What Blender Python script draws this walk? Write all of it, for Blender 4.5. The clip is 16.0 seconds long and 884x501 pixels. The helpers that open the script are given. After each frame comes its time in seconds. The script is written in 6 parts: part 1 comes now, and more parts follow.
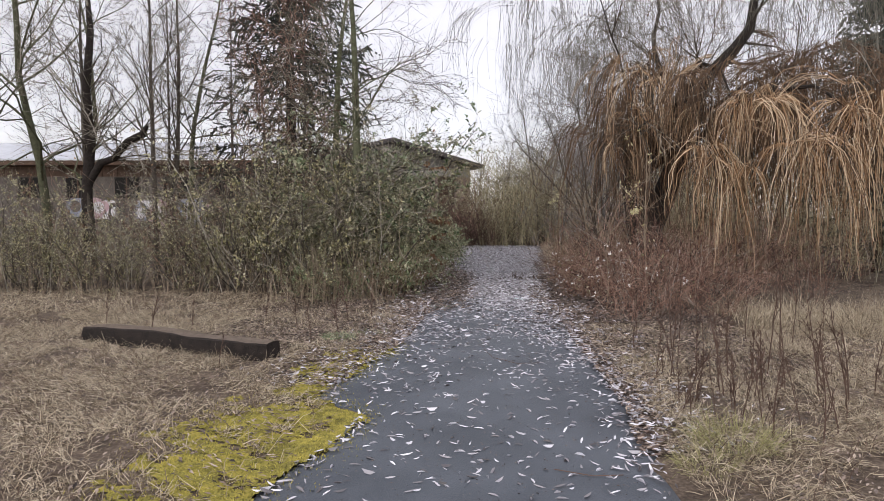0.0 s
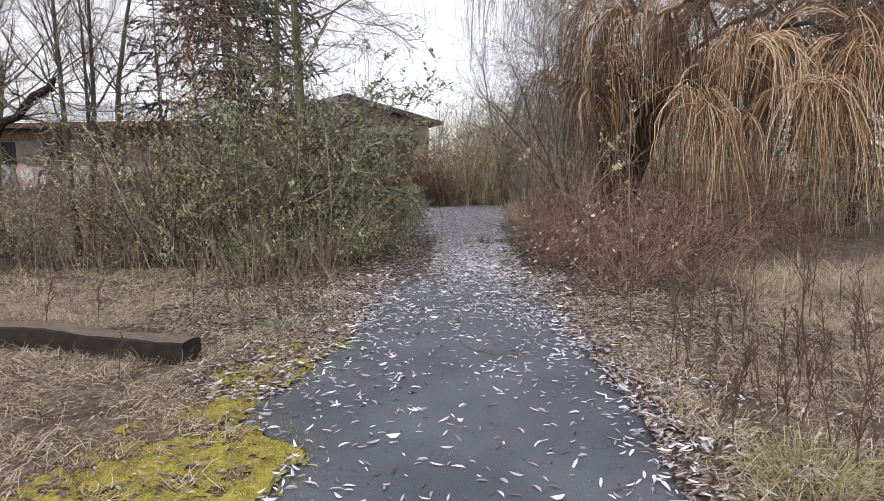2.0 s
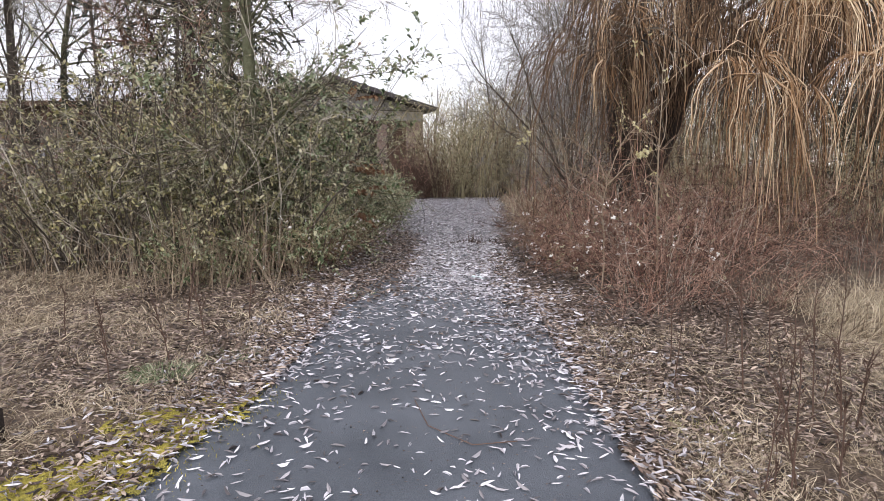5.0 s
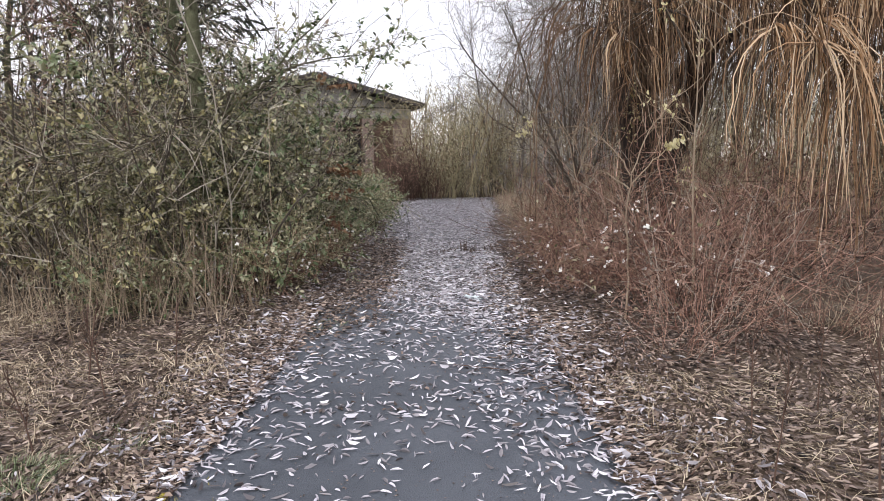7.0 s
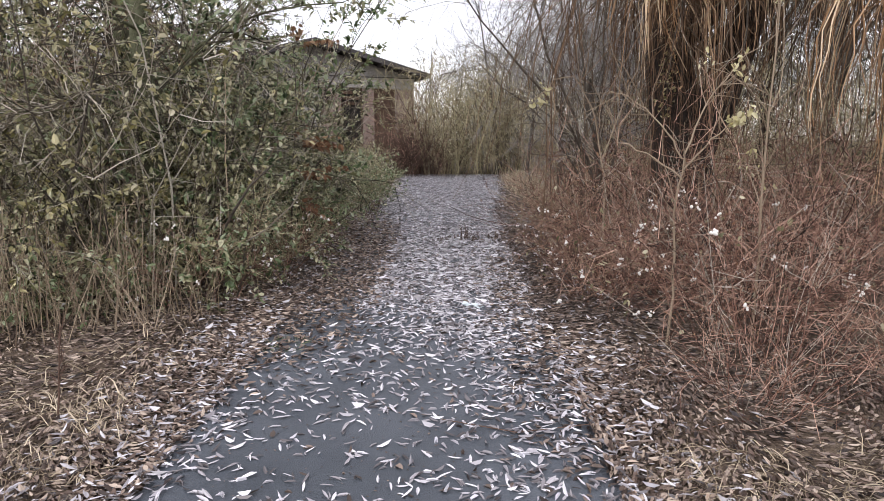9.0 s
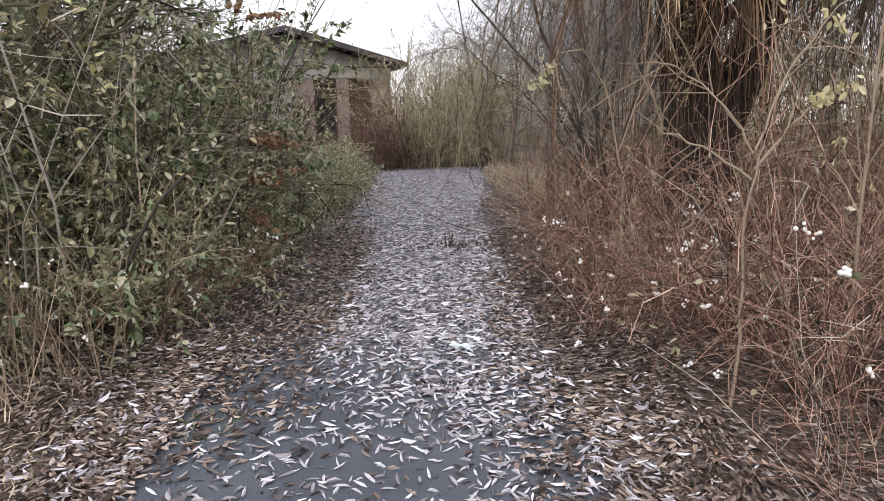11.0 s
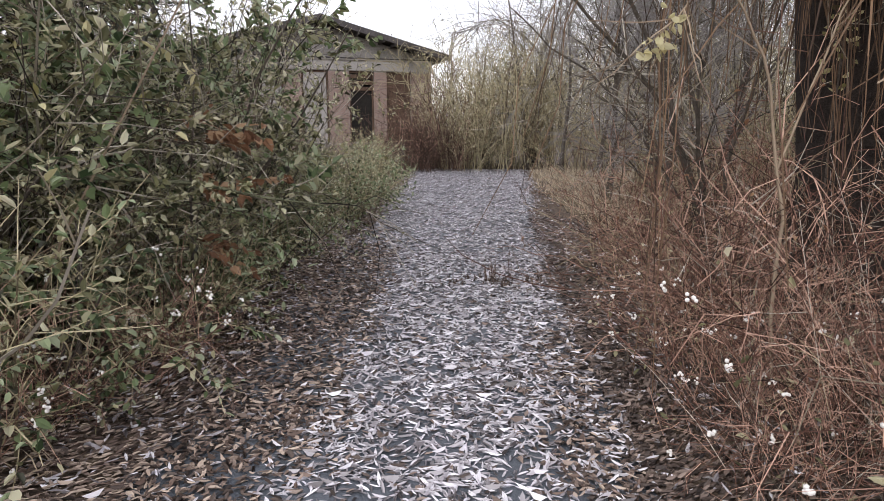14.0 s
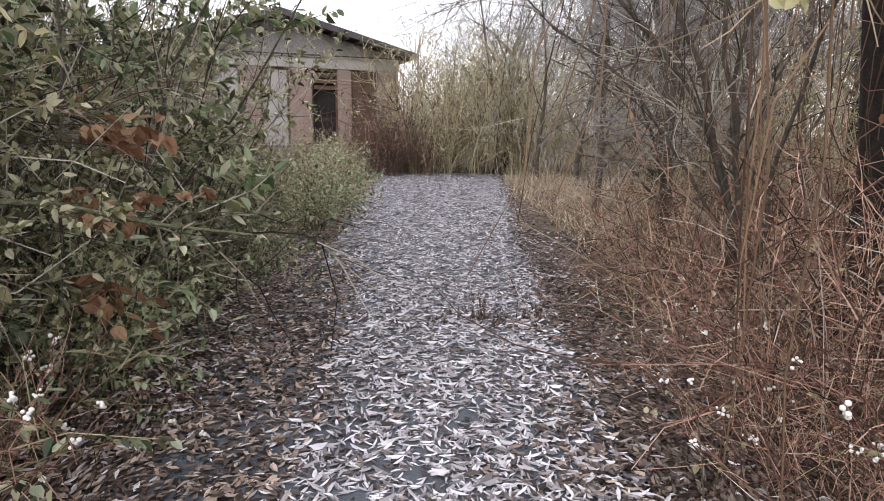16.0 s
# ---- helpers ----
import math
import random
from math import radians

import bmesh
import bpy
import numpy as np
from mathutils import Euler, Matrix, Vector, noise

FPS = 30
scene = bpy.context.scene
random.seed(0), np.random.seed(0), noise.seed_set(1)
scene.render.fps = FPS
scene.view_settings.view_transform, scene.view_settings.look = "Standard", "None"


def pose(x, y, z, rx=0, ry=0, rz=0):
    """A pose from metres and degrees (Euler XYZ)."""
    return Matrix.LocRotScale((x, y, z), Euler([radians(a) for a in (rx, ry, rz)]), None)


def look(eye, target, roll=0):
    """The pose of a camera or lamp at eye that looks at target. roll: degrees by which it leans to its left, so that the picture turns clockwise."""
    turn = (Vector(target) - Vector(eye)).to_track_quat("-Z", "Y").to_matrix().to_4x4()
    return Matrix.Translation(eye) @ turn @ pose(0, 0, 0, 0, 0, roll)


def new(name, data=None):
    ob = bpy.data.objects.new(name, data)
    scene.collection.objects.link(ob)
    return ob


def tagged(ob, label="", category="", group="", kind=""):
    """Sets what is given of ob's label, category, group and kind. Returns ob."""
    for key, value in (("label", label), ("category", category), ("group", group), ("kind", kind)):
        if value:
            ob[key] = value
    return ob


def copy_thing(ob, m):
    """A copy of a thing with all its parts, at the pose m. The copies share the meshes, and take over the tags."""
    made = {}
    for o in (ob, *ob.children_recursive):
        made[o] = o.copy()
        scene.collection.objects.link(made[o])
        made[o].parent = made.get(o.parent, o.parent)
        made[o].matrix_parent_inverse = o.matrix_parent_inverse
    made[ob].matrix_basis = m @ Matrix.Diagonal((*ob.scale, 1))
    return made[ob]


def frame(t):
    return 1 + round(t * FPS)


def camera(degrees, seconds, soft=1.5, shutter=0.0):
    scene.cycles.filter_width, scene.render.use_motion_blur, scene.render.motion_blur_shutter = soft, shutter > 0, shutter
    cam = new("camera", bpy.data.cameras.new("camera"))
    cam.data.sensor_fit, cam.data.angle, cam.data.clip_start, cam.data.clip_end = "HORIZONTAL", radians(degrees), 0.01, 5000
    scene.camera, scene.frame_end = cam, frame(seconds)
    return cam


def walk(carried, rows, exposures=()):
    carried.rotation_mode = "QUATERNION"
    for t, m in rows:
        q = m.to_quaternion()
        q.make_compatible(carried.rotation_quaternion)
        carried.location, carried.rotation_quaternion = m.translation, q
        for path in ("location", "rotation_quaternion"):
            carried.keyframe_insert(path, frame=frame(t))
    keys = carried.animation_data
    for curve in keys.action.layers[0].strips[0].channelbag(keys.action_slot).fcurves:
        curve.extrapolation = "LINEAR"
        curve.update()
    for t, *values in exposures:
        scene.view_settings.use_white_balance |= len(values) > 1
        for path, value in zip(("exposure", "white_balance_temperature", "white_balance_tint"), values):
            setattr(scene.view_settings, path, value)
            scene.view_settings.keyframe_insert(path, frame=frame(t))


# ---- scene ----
cam = camera(71.0, 16.0, soft=0.5)
METRES, EYE, TILT, LEAN, TURN = 10.8, 1.5, 0.0, 0.0, 4.4
ROWS = [
    (0.0, 0.0, 0.0, 0.0, 0.02, -3.25, -0.29),
    (0.5, -0.0006, 0.0255, -0.0013, 0.86, -4.03, 0.9),
    (1.0, 0.0053, 0.0564, -0.0011, 3.23, -6.25, 0.32),
    (1.5, 0.0027, 0.0905, -0.0045, 1.03, -6.39, -0.39),
    (2.0, 0.0005, 0.1208, -0.0005, -3.79, -6.94, 0.87),
    (2.5, 0.0092, 0.1522, -0.0028, 0.28, -6.73, 1.27),
    (3.0, 0.0117, 0.1853, -0.0024, -2.17, -7.08, -0.13),
    (3.5, 0.0159, 0.2173, -0.0037, -5.36, -7.87, 1.28),
    (6.0, 0.0501, 0.3737, -0.0055, -2.99, -7.8, -0.89),
    (6.5, 0.0504, 0.4093, -0.0044, -6.23, -7.94, -0.47),
    (7.0, 0.0538, 0.4397, -0.0064, -4.66, -7.91, 0.9),
    (7.5, 0.0631, 0.4722, -0.0056, -3.66, -9.34, -1.08),
    (8.0, 0.0634, 0.507, -0.005, -7.22, -9.1, 0.31),
    (8.5, 0.0644, 0.5366, -0.005, -6.39, -10.92, 1.47),
    (9.0, 0.0725, 0.5643, -0.0056, -4.14, -10.24, -0.17),
    (11.5, 0.0875, 0.7189, -0.0042, -6.17, -11.16, 1.17),
    (12.0, 0.0947, 0.7509, -0.0068, -1.58, -10.5, 1.42),
    (12.5, 0.0973, 0.7784, -0.0063, -2.42, -10.88, -0.59),
    (13.0, 0.0949, 0.8097, -0.0049, -4.56, -10.18, 1.45),
    (13.5, 0.0966, 0.8419, -0.0066, -3.56, -11.42, 1.48),
    (14.0, 0.1018, 0.87, -0.0061, -2.12, -11.16, -0.1),
    (14.5, 0.0982, 0.9013, -0.0058, -5.73, -10.07, 0.52),
    (15.0, 0.0971, 0.9301, -0.007, -6.52, -11.34, 1.53),
    (15.5, 0.1011, 0.958, -0.0068, -4.55, -11.12, -0.11),
    (16.0, 0.0983, 0.9859, -0.0088, -5.24, -10.88, -0.69),
]
walk(cam, [(t, pose(0, 0, EYE, TILT, LEAN, TURN) @ pose(METRES * x, METRES * y, METRES * z, 90 + pitch, roll, yaw)) for t, x, y, z, yaw, pitch, roll in ROWS],
     [(0.0, -0.36), (2.0, -0.16), (3.5, -0.05), (6.0, -0.02), (9.0, -0.02), (12.5, 0.06), (15.0, 0.1), (16.0, 0.28)])

# ---- world, sun, exposure ----
world = bpy.data.worlds.new("overcast_sky")
scene.world = world
world.use_nodes = True
wn = world.node_tree
wn.nodes.clear()
w_out = wn.nodes.new("ShaderNodeOutputWorld")
w_add = wn.nodes.new("ShaderNodeAddShader")
w_sky = wn.nodes.new("ShaderNodeTexSky")
w_sky.sky_type = "NISHITA"
w_sky.sun_disc = False
w_sky.sun_elevation = radians(40)
w_sky.sun_rotation = radians(200)
w_clear = wn.nodes.new("ShaderNodeBackground")
w_clear.inputs["Strength"].default_value = 0.05
w_cloud = wn.nodes.new("ShaderNodeBackground")
w_cloud.inputs["Color"].default_value = (1.0, 0.945, 0.985, 1)
w_cloud.inputs["Strength"].default_value = 1.0
w_co = wn.nodes.new("ShaderNodeTexCoord")
w_sep = wn.nodes.new("ShaderNodeSeparateXYZ")
w_up = wn.nodes.new("ShaderNodeMapRange")  # an overcast sky is brighter overhead than at the horizon
w_up.inputs["From Min"].default_value, w_up.inputs["From Max"].default_value = 0.0, 1.0
w_up.inputs["To Min"].default_value, w_up.inputs["To Max"].default_value = 1.10, 1.40
wn.links.new(w_co.outputs["Generated"], w_sep.inputs[0])
wn.links.new(w_sep.outputs["Z"], w_up.inputs["Value"])
wn.links.new(w_up.outputs["Result"], w_cloud.inputs["Strength"])
wn.links.new(w_sky.outputs[0], w_clear.inputs["Color"])
wn.links.new(w_clear.outputs[0], w_add.inputs[0])
wn.links.new(w_cloud.outputs[0], w_add.inputs[1])
wn.links.new(w_add.outputs[0], w_out.inputs["Surface"])
sun = new("sun", bpy.data.lights.new("sun", "SUN"))
sun.data.energy = 1.5
sun.data.angle = radians(60)
sun.data.color = (1.0, 0.97, 0.93)
sun.matrix_world = look((-7, -13, 10), (0, 0, 0))
scene.view_settings.exposure = 0.0


# ---- materials ----
def surface(name, dark, light, size=0.1, rough=0.85, bump=0.3, island=0.0, metal=0.0, extra=None, fine=6.0, spec=0.3, thin=0.0):
    """Two-scale mottled surface; island: how much each separate piece differs in tone; extra: a third colour in patches; thin: how much light passes through a leaf."""
    m = bpy.data.materials.new(name)
    m.use_nodes = True
    nt = m.node_tree
    nd, ln = nt.nodes, nt.links
    bsdf = nd["Principled BSDF"]
    bsdf.inputs["Roughness"].default_value = rough
    bsdf.inputs["Metallic"].default_value = metal
    bsdf.inputs["Specular IOR Level"].default_value = spec
    co = nd.new("ShaderNodeTexCoord")
    big = nd.new("ShaderNodeTexNoise")
    big.inputs["Scale"].default_value = 1.0 / size
    big.inputs["Detail"].default_value = 6
    small = nd.new("ShaderNodeTexNoise")
    small.inputs["Scale"].default_value = fine / size
    small.inputs["Detail"].default_value = 4
    for n in (big, small):
        ln.new(co.outputs["Object"], n.inputs["Vector"])
    mean = nd.new("ShaderNodeMath")
    mean.operation = "MULTIPLY_ADD"
    mean.inputs[1].default_value = 0.5
    half = nd.new("ShaderNodeMath")
    half.operation = "MULTIPLY"
    half.inputs[1].default_value = 0.5
    ln.new(small.outputs["Fac"], half.inputs[0])
    ln.new(big.outputs["Fac"], mean.inputs[0])
    ln.new(half.outputs[0], mean.inputs[2])
    fac = mean.outputs[0]
    if island > 0:
        geo = nd.new("ShaderNodeNewGeometry")
        mixf = nd.new("ShaderNodeMix")
        mixf.data_type = "FLOAT"
        mixf.inputs[0].default_value = island
        ln.new(fac, mixf.inputs[2])
        ln.new(geo.outputs["Random Per Island"], mixf.inputs[3])
        fac = mixf.outputs[0]
    ramp = nd.new("ShaderNodeValToRGB")
    el = ramp.color_ramp.elements
    lo, hi = (0.32, 0.68) if island < 0.5 else (0.08, 0.92)
    el[0].position, el[1].position = lo, hi
    el[0].color, el[1].color = (*dark, 1), (*light, 1)
    if extra:
        e = el.new(0.5 * (lo + hi))
        e.color = (*extra, 1)
    ln.new(fac, ramp.inputs["Fac"])
    ln.new(ramp.outputs["Color"], bsdf.inputs["Base Color"])
    if thin > 0:
        glow_through = nd.new("ShaderNodeBsdfTranslucent")
        both = nd.new("ShaderNodeMixShader")
        both.inputs["Fac"].default_value = thin
        ln.new(ramp.outputs["Color"], glow_through.inputs["Color"])
        ln.new(bsdf.outputs[0], both.inputs[1])
        ln.new(glow_through.outputs[0], both.inputs[2])
        ln.new(both.outputs[0], nd["Material Output"].inputs["Surface"])
    if bump > 0:
        b = nd.new("ShaderNodeBump")
        b.inputs["Strength"].default_value = bump
        b.inputs["Distance"].default_value = 0.02
        ln.new(small.outputs["Fac"], b.inputs["Height"])
        ln.new(b.outputs["Normal"], bsdf.inputs["Normal"])
    return m


M = dict(
    soil=surface("soil_and_matted_straw", (0.035, 0.025, 0.019), (0.25, 0.195, 0.145), 0.35, 0.95, 0.9, extra=(0.115, 0.086, 0.064), fine=14),
    asphalt=surface("damp_asphalt", (0.044, 0.053, 0.066), (0.130, 0.148, 0.175), 0.75, 0.47, 0.4, fine=90, spec=0.4),
    moss=surface("yellow_green_moss", (0.085, 0.075, 0.028), (0.56, 0.45, 0.09), 0.11, 0.95, 0.9, extra=(0.31, 0.275, 0.06), fine=9),
    mosstuft=surface("moss_tufts", (0.12, 0.115, 0.035), (0.60, 0.52, 0.13), 0.3, 0.95, 0, island=0.4, extra=(0.34, 0.30, 0.065)),
    straw=surface("dry_grass_blades", (0.12, 0.090, 0.062), (0.70, 0.61, 0.46), 0.6, 0.75, 0, island=0.85, extra=(0.41, 0.335, 0.24)),
    greengrass=surface("faded_green_grass", (0.20, 0.20, 0.08), (0.48, 0.44, 0.22), 0.6, 0.8, 0, island=0.7),
    willowleaf=surface("fallen_willow_leaves", (0.07, 0.06, 0.062), (0.84, 0.83, 0.89), 0.03, 0.30, 0, island=0.92, extra=(0.47, 0.45, 0.485), spec=0.6),
    darkleaf=surface("old_dark_leaves", (0.022, 0.017, 0.016), (0.30, 0.235, 0.20), 0.03, 0.45, 0, island=0.9, extra=(0.115, 0.088, 0.075)),
    brownleaf=surface("fallen_brown_leaves", (0.026, 0.018, 0.015), (0.56, 0.46, 0.38), 0.03, 0.55, 0, island=0.92, extra=(0.175, 0.125, 0.102)),
    bark=surface("grey_brown_bark", (0.045, 0.038, 0.032), (0.17, 0.145, 0.12), 0.08, 0.95, 1.0, fine=7),
    darkbark=surface("dark_furrowed_bark", (0.014, 0.011, 0.010), (0.060, 0.048, 0.042), 0.08, 0.95, 1.0, fine=7),
    mossbark=surface("lichen_green_bark", (0.06, 0.06, 0.035), (0.20, 0.21, 0.13), 0.10, 0.95, 1.0, fine=7),
    greytwig=surface("grey_twigs", (0.022, 0.018, 0.014), (0.56, 0.52, 0.45), 0.3, 0.85, 0, island=0.9, extra=(0.175, 0.148, 0.108)),
    redtwig=surface("red_brown_twigs", (0.016, 0.008, 0.006), (0.60, 0.40, 0.31), 0.3, 0.8, 0, island=0.9, extra=(0.160, 0.080, 0.059)),
    olivetwig=surface("olive_brown_twigs", (0.085, 0.068, 0.042), (0.60, 0.53, 0.36), 0.3, 0.85, 0, island=0.85, extra=(0.40, 0.35, 0.22)),
    paletwig=surface("pale_dry_stems", (0.18, 0.13, 0.09), (0.42, 0.34, 0.25), 0.3, 0.9, 0, island=0.6),
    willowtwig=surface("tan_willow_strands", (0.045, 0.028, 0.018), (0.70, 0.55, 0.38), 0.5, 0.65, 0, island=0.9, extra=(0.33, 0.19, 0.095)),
    # darker brown copy of the strands, with the crown's inner shade painted in
    duskwillow=surface("shaded_brown_willow_strands", (0.038, 0.023, 0.016), (0.22, 0.14, 0.085), 0.5, 0.8, 0, island=0.8),
    greywillow=surface("grey_green_strands", (0.085, 0.078, 0.066), (0.32, 0.30, 0.25), 0.5, 0.85, 0, island=0.65),
    oliveleaf=surface("olive_green_leaves", (0.030, 0.032, 0.016), (0.78, 0.76, 0.56), 0.05, 0.30, 0, island=0.92, extra=(0.31, 0.315, 0.165), thin=0.45, spec=0.55),
    warmleaf=surface("yellow_olive_leaves", (0.040, 0.038, 0.014), (0.80, 0.74, 0.46), 0.05, 0.30, 0, island=0.9, extra=(0.32, 0.295, 0.12), thin=0.35, spec=0.55),
    paleleaf=surface("pale_turning_leaves", (0.14, 0.14, 0.075), (0.68, 0.64, 0.47), 0.05, 0.5, 0, island=0.9, extra=(0.36, 0.345, 0.20), thin=0.4),
    greenleaf=surface("green_leaves", (0.040, 0.068, 0.030), (0.58, 0.64, 0.46), 0.05, 0.30, 0, island=0.9, extra=(0.25, 0.33, 0.16), thin=0.45, spec=0.55),
    rustleaf=surface("rust_brown_leaves", (0.13, 0.065, 0.038), (0.50, 0.35, 0.22), 0.05, 0.6, 0, island=0.85, extra=(0.28, 0.15, 0.085), thin=0.4),
    creamleaf=surface("cream_yellow_leaves", (0.50, 0.45, 0.22), (0.78, 0.74, 0.50), 0.05, 0.6, 0, island=0.8, thin=0.4),
    berry=surface("white_berries", (0.72, 0.70, 0.68), (0.86, 0.85, 0.83), 0.02, 0.5, 0),
    needle=surface("dark_spruce_needles", (0.016, 0.022, 0.019), (0.11, 0.125, 0.10), 0.2, 0.8, 0, island=0.8),
    weed=surface("dead_brown_weeds", (0.045, 0.028, 0.022), (0.17, 0.11, 0.085), 0.1, 0.95, 0, island=0.7),
    # beam shading is in the colour: near-black sides, paler worn top
    timber=surface("weathered_timber_shaded_sides", (0.010, 0.008, 0.008), (0.050, 0.038, 0.032), 0.12, 0.9, 0.9, fine=10),
    timbertop=surface("worn_timber_lit_top", (0.09, 0.07, 0.055), (0.24, 0.19, 0.15), 0.10, 0.95, 0.8, fine=10),
    render=surface("grey_cement_render", (0.17, 0.16, 0.155), (0.42, 0.405, 0.39), 0.9, 0.95, 0.4, fine=12),
    concrete=surface("pale_concrete_band", (0.30, 0.29, 0.28), (0.46, 0.44, 0.42), 0.5, 0.95, 0.4, fine=10),
    brick=surface("faded_red_brick", (0.24, 0.165, 0.145), (0.44, 0.36, 0.33), 0.3, 0.9, 0.4, extra=(0.34, 0.25, 0.22)),
    mortar=surface("grey_mortar", (0.26, 0.245, 0.23), (0.36, 0.34, 0.32), 0.2, 0.95, 0.3),
    roofing=surface("dark_roofing_felt", (0.045, 0.042, 0.045), (0.11, 0.10, 0.10), 0.6, 0.9, 0.3),
    wood=surface("old_brown_boards", (0.06, 0.04, 0.03), (0.17, 0.11, 0.08), 0.25, 0.9, 0.5),
    # near-black that paints the darkness behind window openings
    void=surface("painted_unlit_interior", (0.012, 0.011, 0.010), (0.03, 0.027, 0.025), 0.5, 0.95, 0),
    # wall colour lowered to include the shade of the overhanging eave
    shedwall=surface("eave_shaded_shed_wall", (0.075, 0.064, 0.055), (0.20, 0.175, 0.155), 0.7, 0.95, 0.4, fine=10),
    metalroof=surface("pale_metal_roofing", (0.42, 0.44, 0.48), (0.60, 0.62, 0.66), 1.5, 0.5, 0.1, metal=0.2),
    whiteboard=surface("peeling_white_boards", (0.36, 0.35, 0.33), (0.62, 0.60, 0.57), 0.3, 0.9, 0.4),
    paintpink=surface("faded_pink_spray_paint", (0.42, 0.27, 0.30), (0.58, 0.42, 0.45), 0.3, 0.8, 0.1),
    paintwhite=surface("white_spray_paint", (0.60, 0.59, 0.60), (0.76, 0.75, 0.75), 0.3, 0.8, 0.1),
    paintblue=surface("grey_blue_spray_paint", (0.25, 0.28, 0.36), (0.38, 0.41, 0.48), 0.3, 0.8, 0.1),
    paper=surface("crumpled_pale_paper", (0.62, 0.70, 0.74), (0.80, 0.86, 0.88), 0.05, 0.6, 0.2),
    redplastic=surface("red_plastic", (0.50, 0.06, 0.05), (0.70, 0.14, 0.11), 0.05, 0.45, 0.1),
    farwood=surface("grey_distant_twigs", (0.14, 0.13, 0.13), (0.42, 0.40, 0.39), 0.8, 0.95, 0, island=0.6),
)


# ---- mesh helpers ----
def norm(v):
    return v / np.maximum(np.linalg.norm(v, axis=-1, keepdims=True), 1e-9)


def mesh_of(name, chunks, smooth=False):
    """One mesh from chunks of (vertices, faces, material); the faces of a chunk have one number of corners."""
    me = bpy.data.meshes.new(name)
    mats, vs, loops, starts, totals, mi = [], [], [], [], [], []
    nv = nl = 0
    for v, f, mat in chunks:
        if mat not in mats:
            mats.append(mat)
        k = f.shape[1]
        vs.append(v.reshape(-1, 3))
        loops.append((f + nv).ravel())
        starts.append(nl + np.arange(len(f)) * k)
        totals.append(np.full(len(f), k))
        mi.append(np.full(len(f), mats.index(mat)))
        nv += len(v.reshape(-1, 3))
        nl += f.size
    vs, loops, starts, totals, mi = (np.concatenate(a) for a in (vs, loops, starts, totals, mi))
    me.vertices.add(nv)
    me.vertices.foreach_set("co", vs.astype(np.float32).ravel())
    me.loops.add(nl)
    me.loops.foreach_set("vertex_index", loops.astype(np.int32))
    me.polygons.add(len(starts))
    me.polygons.foreach_set("loop_start", starts.astype(np.int32))
    me.polygons.foreach_set("loop_total", totals.astype(np.int32))
    me.polygons.foreach_set("material_index", mi.astype(np.int32))
    me.polygons.foreach_set("use_smooth", np.full(len(starts), smooth))
    for mat in mats:
        me.materials.append(mat)
    me.update(calc_edges=True)
    return me


def tubes(P, R, mat, sides=3):
    """Tapered tubes along polylines P (count, points, 3) with radii R (count, points)."""
    N, n, _ = P.shape
    T = np.empty_like(P)
    T[:, 1:-1] = P[:, 2:] - P[:, :-2]
    T[:, 0], T[:, -1] = P[:, 1] - P[:, 0], P[:, -1] - P[:, -2]
    T = norm(T)
    ref = np.cross(T[:, 0], T[:, -1])
    weak = np.linalg.norm(ref, axis=1) < 0.15
    alt = np.cross(T.mean(1), np.array([0.31, 0.87, 0.21]))
    ref[weak] = alt[weak]
    ref = norm(ref)[:, None, :]
    U = norm(np.cross(T, ref))
    W = np.cross(T, U)
    a = np.arange(sides) * 2 * np.pi / sides
    V = P[:, :, None] + R[:, :, None, None] * (np.cos(a)[:, None] * U[:, :, None] + np.sin(a)[:, None] * W[:, :, None])
    base = (np.arange(N) * n * sides)[:, None, None] + (np.arange(n - 1) * sides)[None, :, None]
    k = np.arange(sides)[None, None]
    k2 = (k + 1) % sides
    F = np.stack([base + k, base + k2, base + sides + k2, base + sides + k], -1).reshape(-1, 4)
    return V.reshape(-1, 3), F, mat


def leaves(C, D, L, W, mat, rng, flat=0.0, fold=0.25, oval=True):
    """Folded pointed leaves: centres C, directions D, lengths L, widths W; flat: how far they lie level."""
    N = len(C)
    D = norm(D)
    up = rng.normal(0, 1, (N, 3)) * (1 - flat) + np.array([0, 0, 1.0]) * flat * 1.5
    side = norm(np.cross(D, up))
    nor = np.cross(side, D)
    L, W = np.broadcast_to(L, N)[:, None], np.broadcast_to(W, N)[:, None]
    if not oval:
        V = np.stack([C - D * L * 0.5, C + side * W * 0.5 + nor * W * fold, C + D * L * 0.5, C - side * W * 0.5 + nor * W * fold], 1)
        i = np.arange(N)[:, None] * 4
        return V.reshape(-1, 3), np.concatenate([i + np.array([[0, 1, 2]]), i + np.array([[0, 2, 3]])]), mat
    curl = nor * L * rng.normal(0, 0.12, (N, 1))
    e1, e2 = side * W * 0.5 + nor * W * fold, side * W * 0.42 + nor * W * fold * 0.8
    m1, m2 = C - D * L * 0.2, C + D * L * 0.18
    f1, f2 = -side * W * 0.5 + nor * W * fold, -side * W * 0.42 + nor * W * fold * 0.8
    V = np.stack([C - D * L * 0.5 + curl, m1 + e1, m2 + e2, C + D * L * 0.5 + curl, m1 + f1, m2 + f2], 1)
    i = np.arange(N)[:, None] * 6
    F = np.concatenate([i + np.array([[0, 1, 2, 3]]), i + np.array([[0, 3, 5, 4]])])
    return V.reshape(-1, 3), F, mat


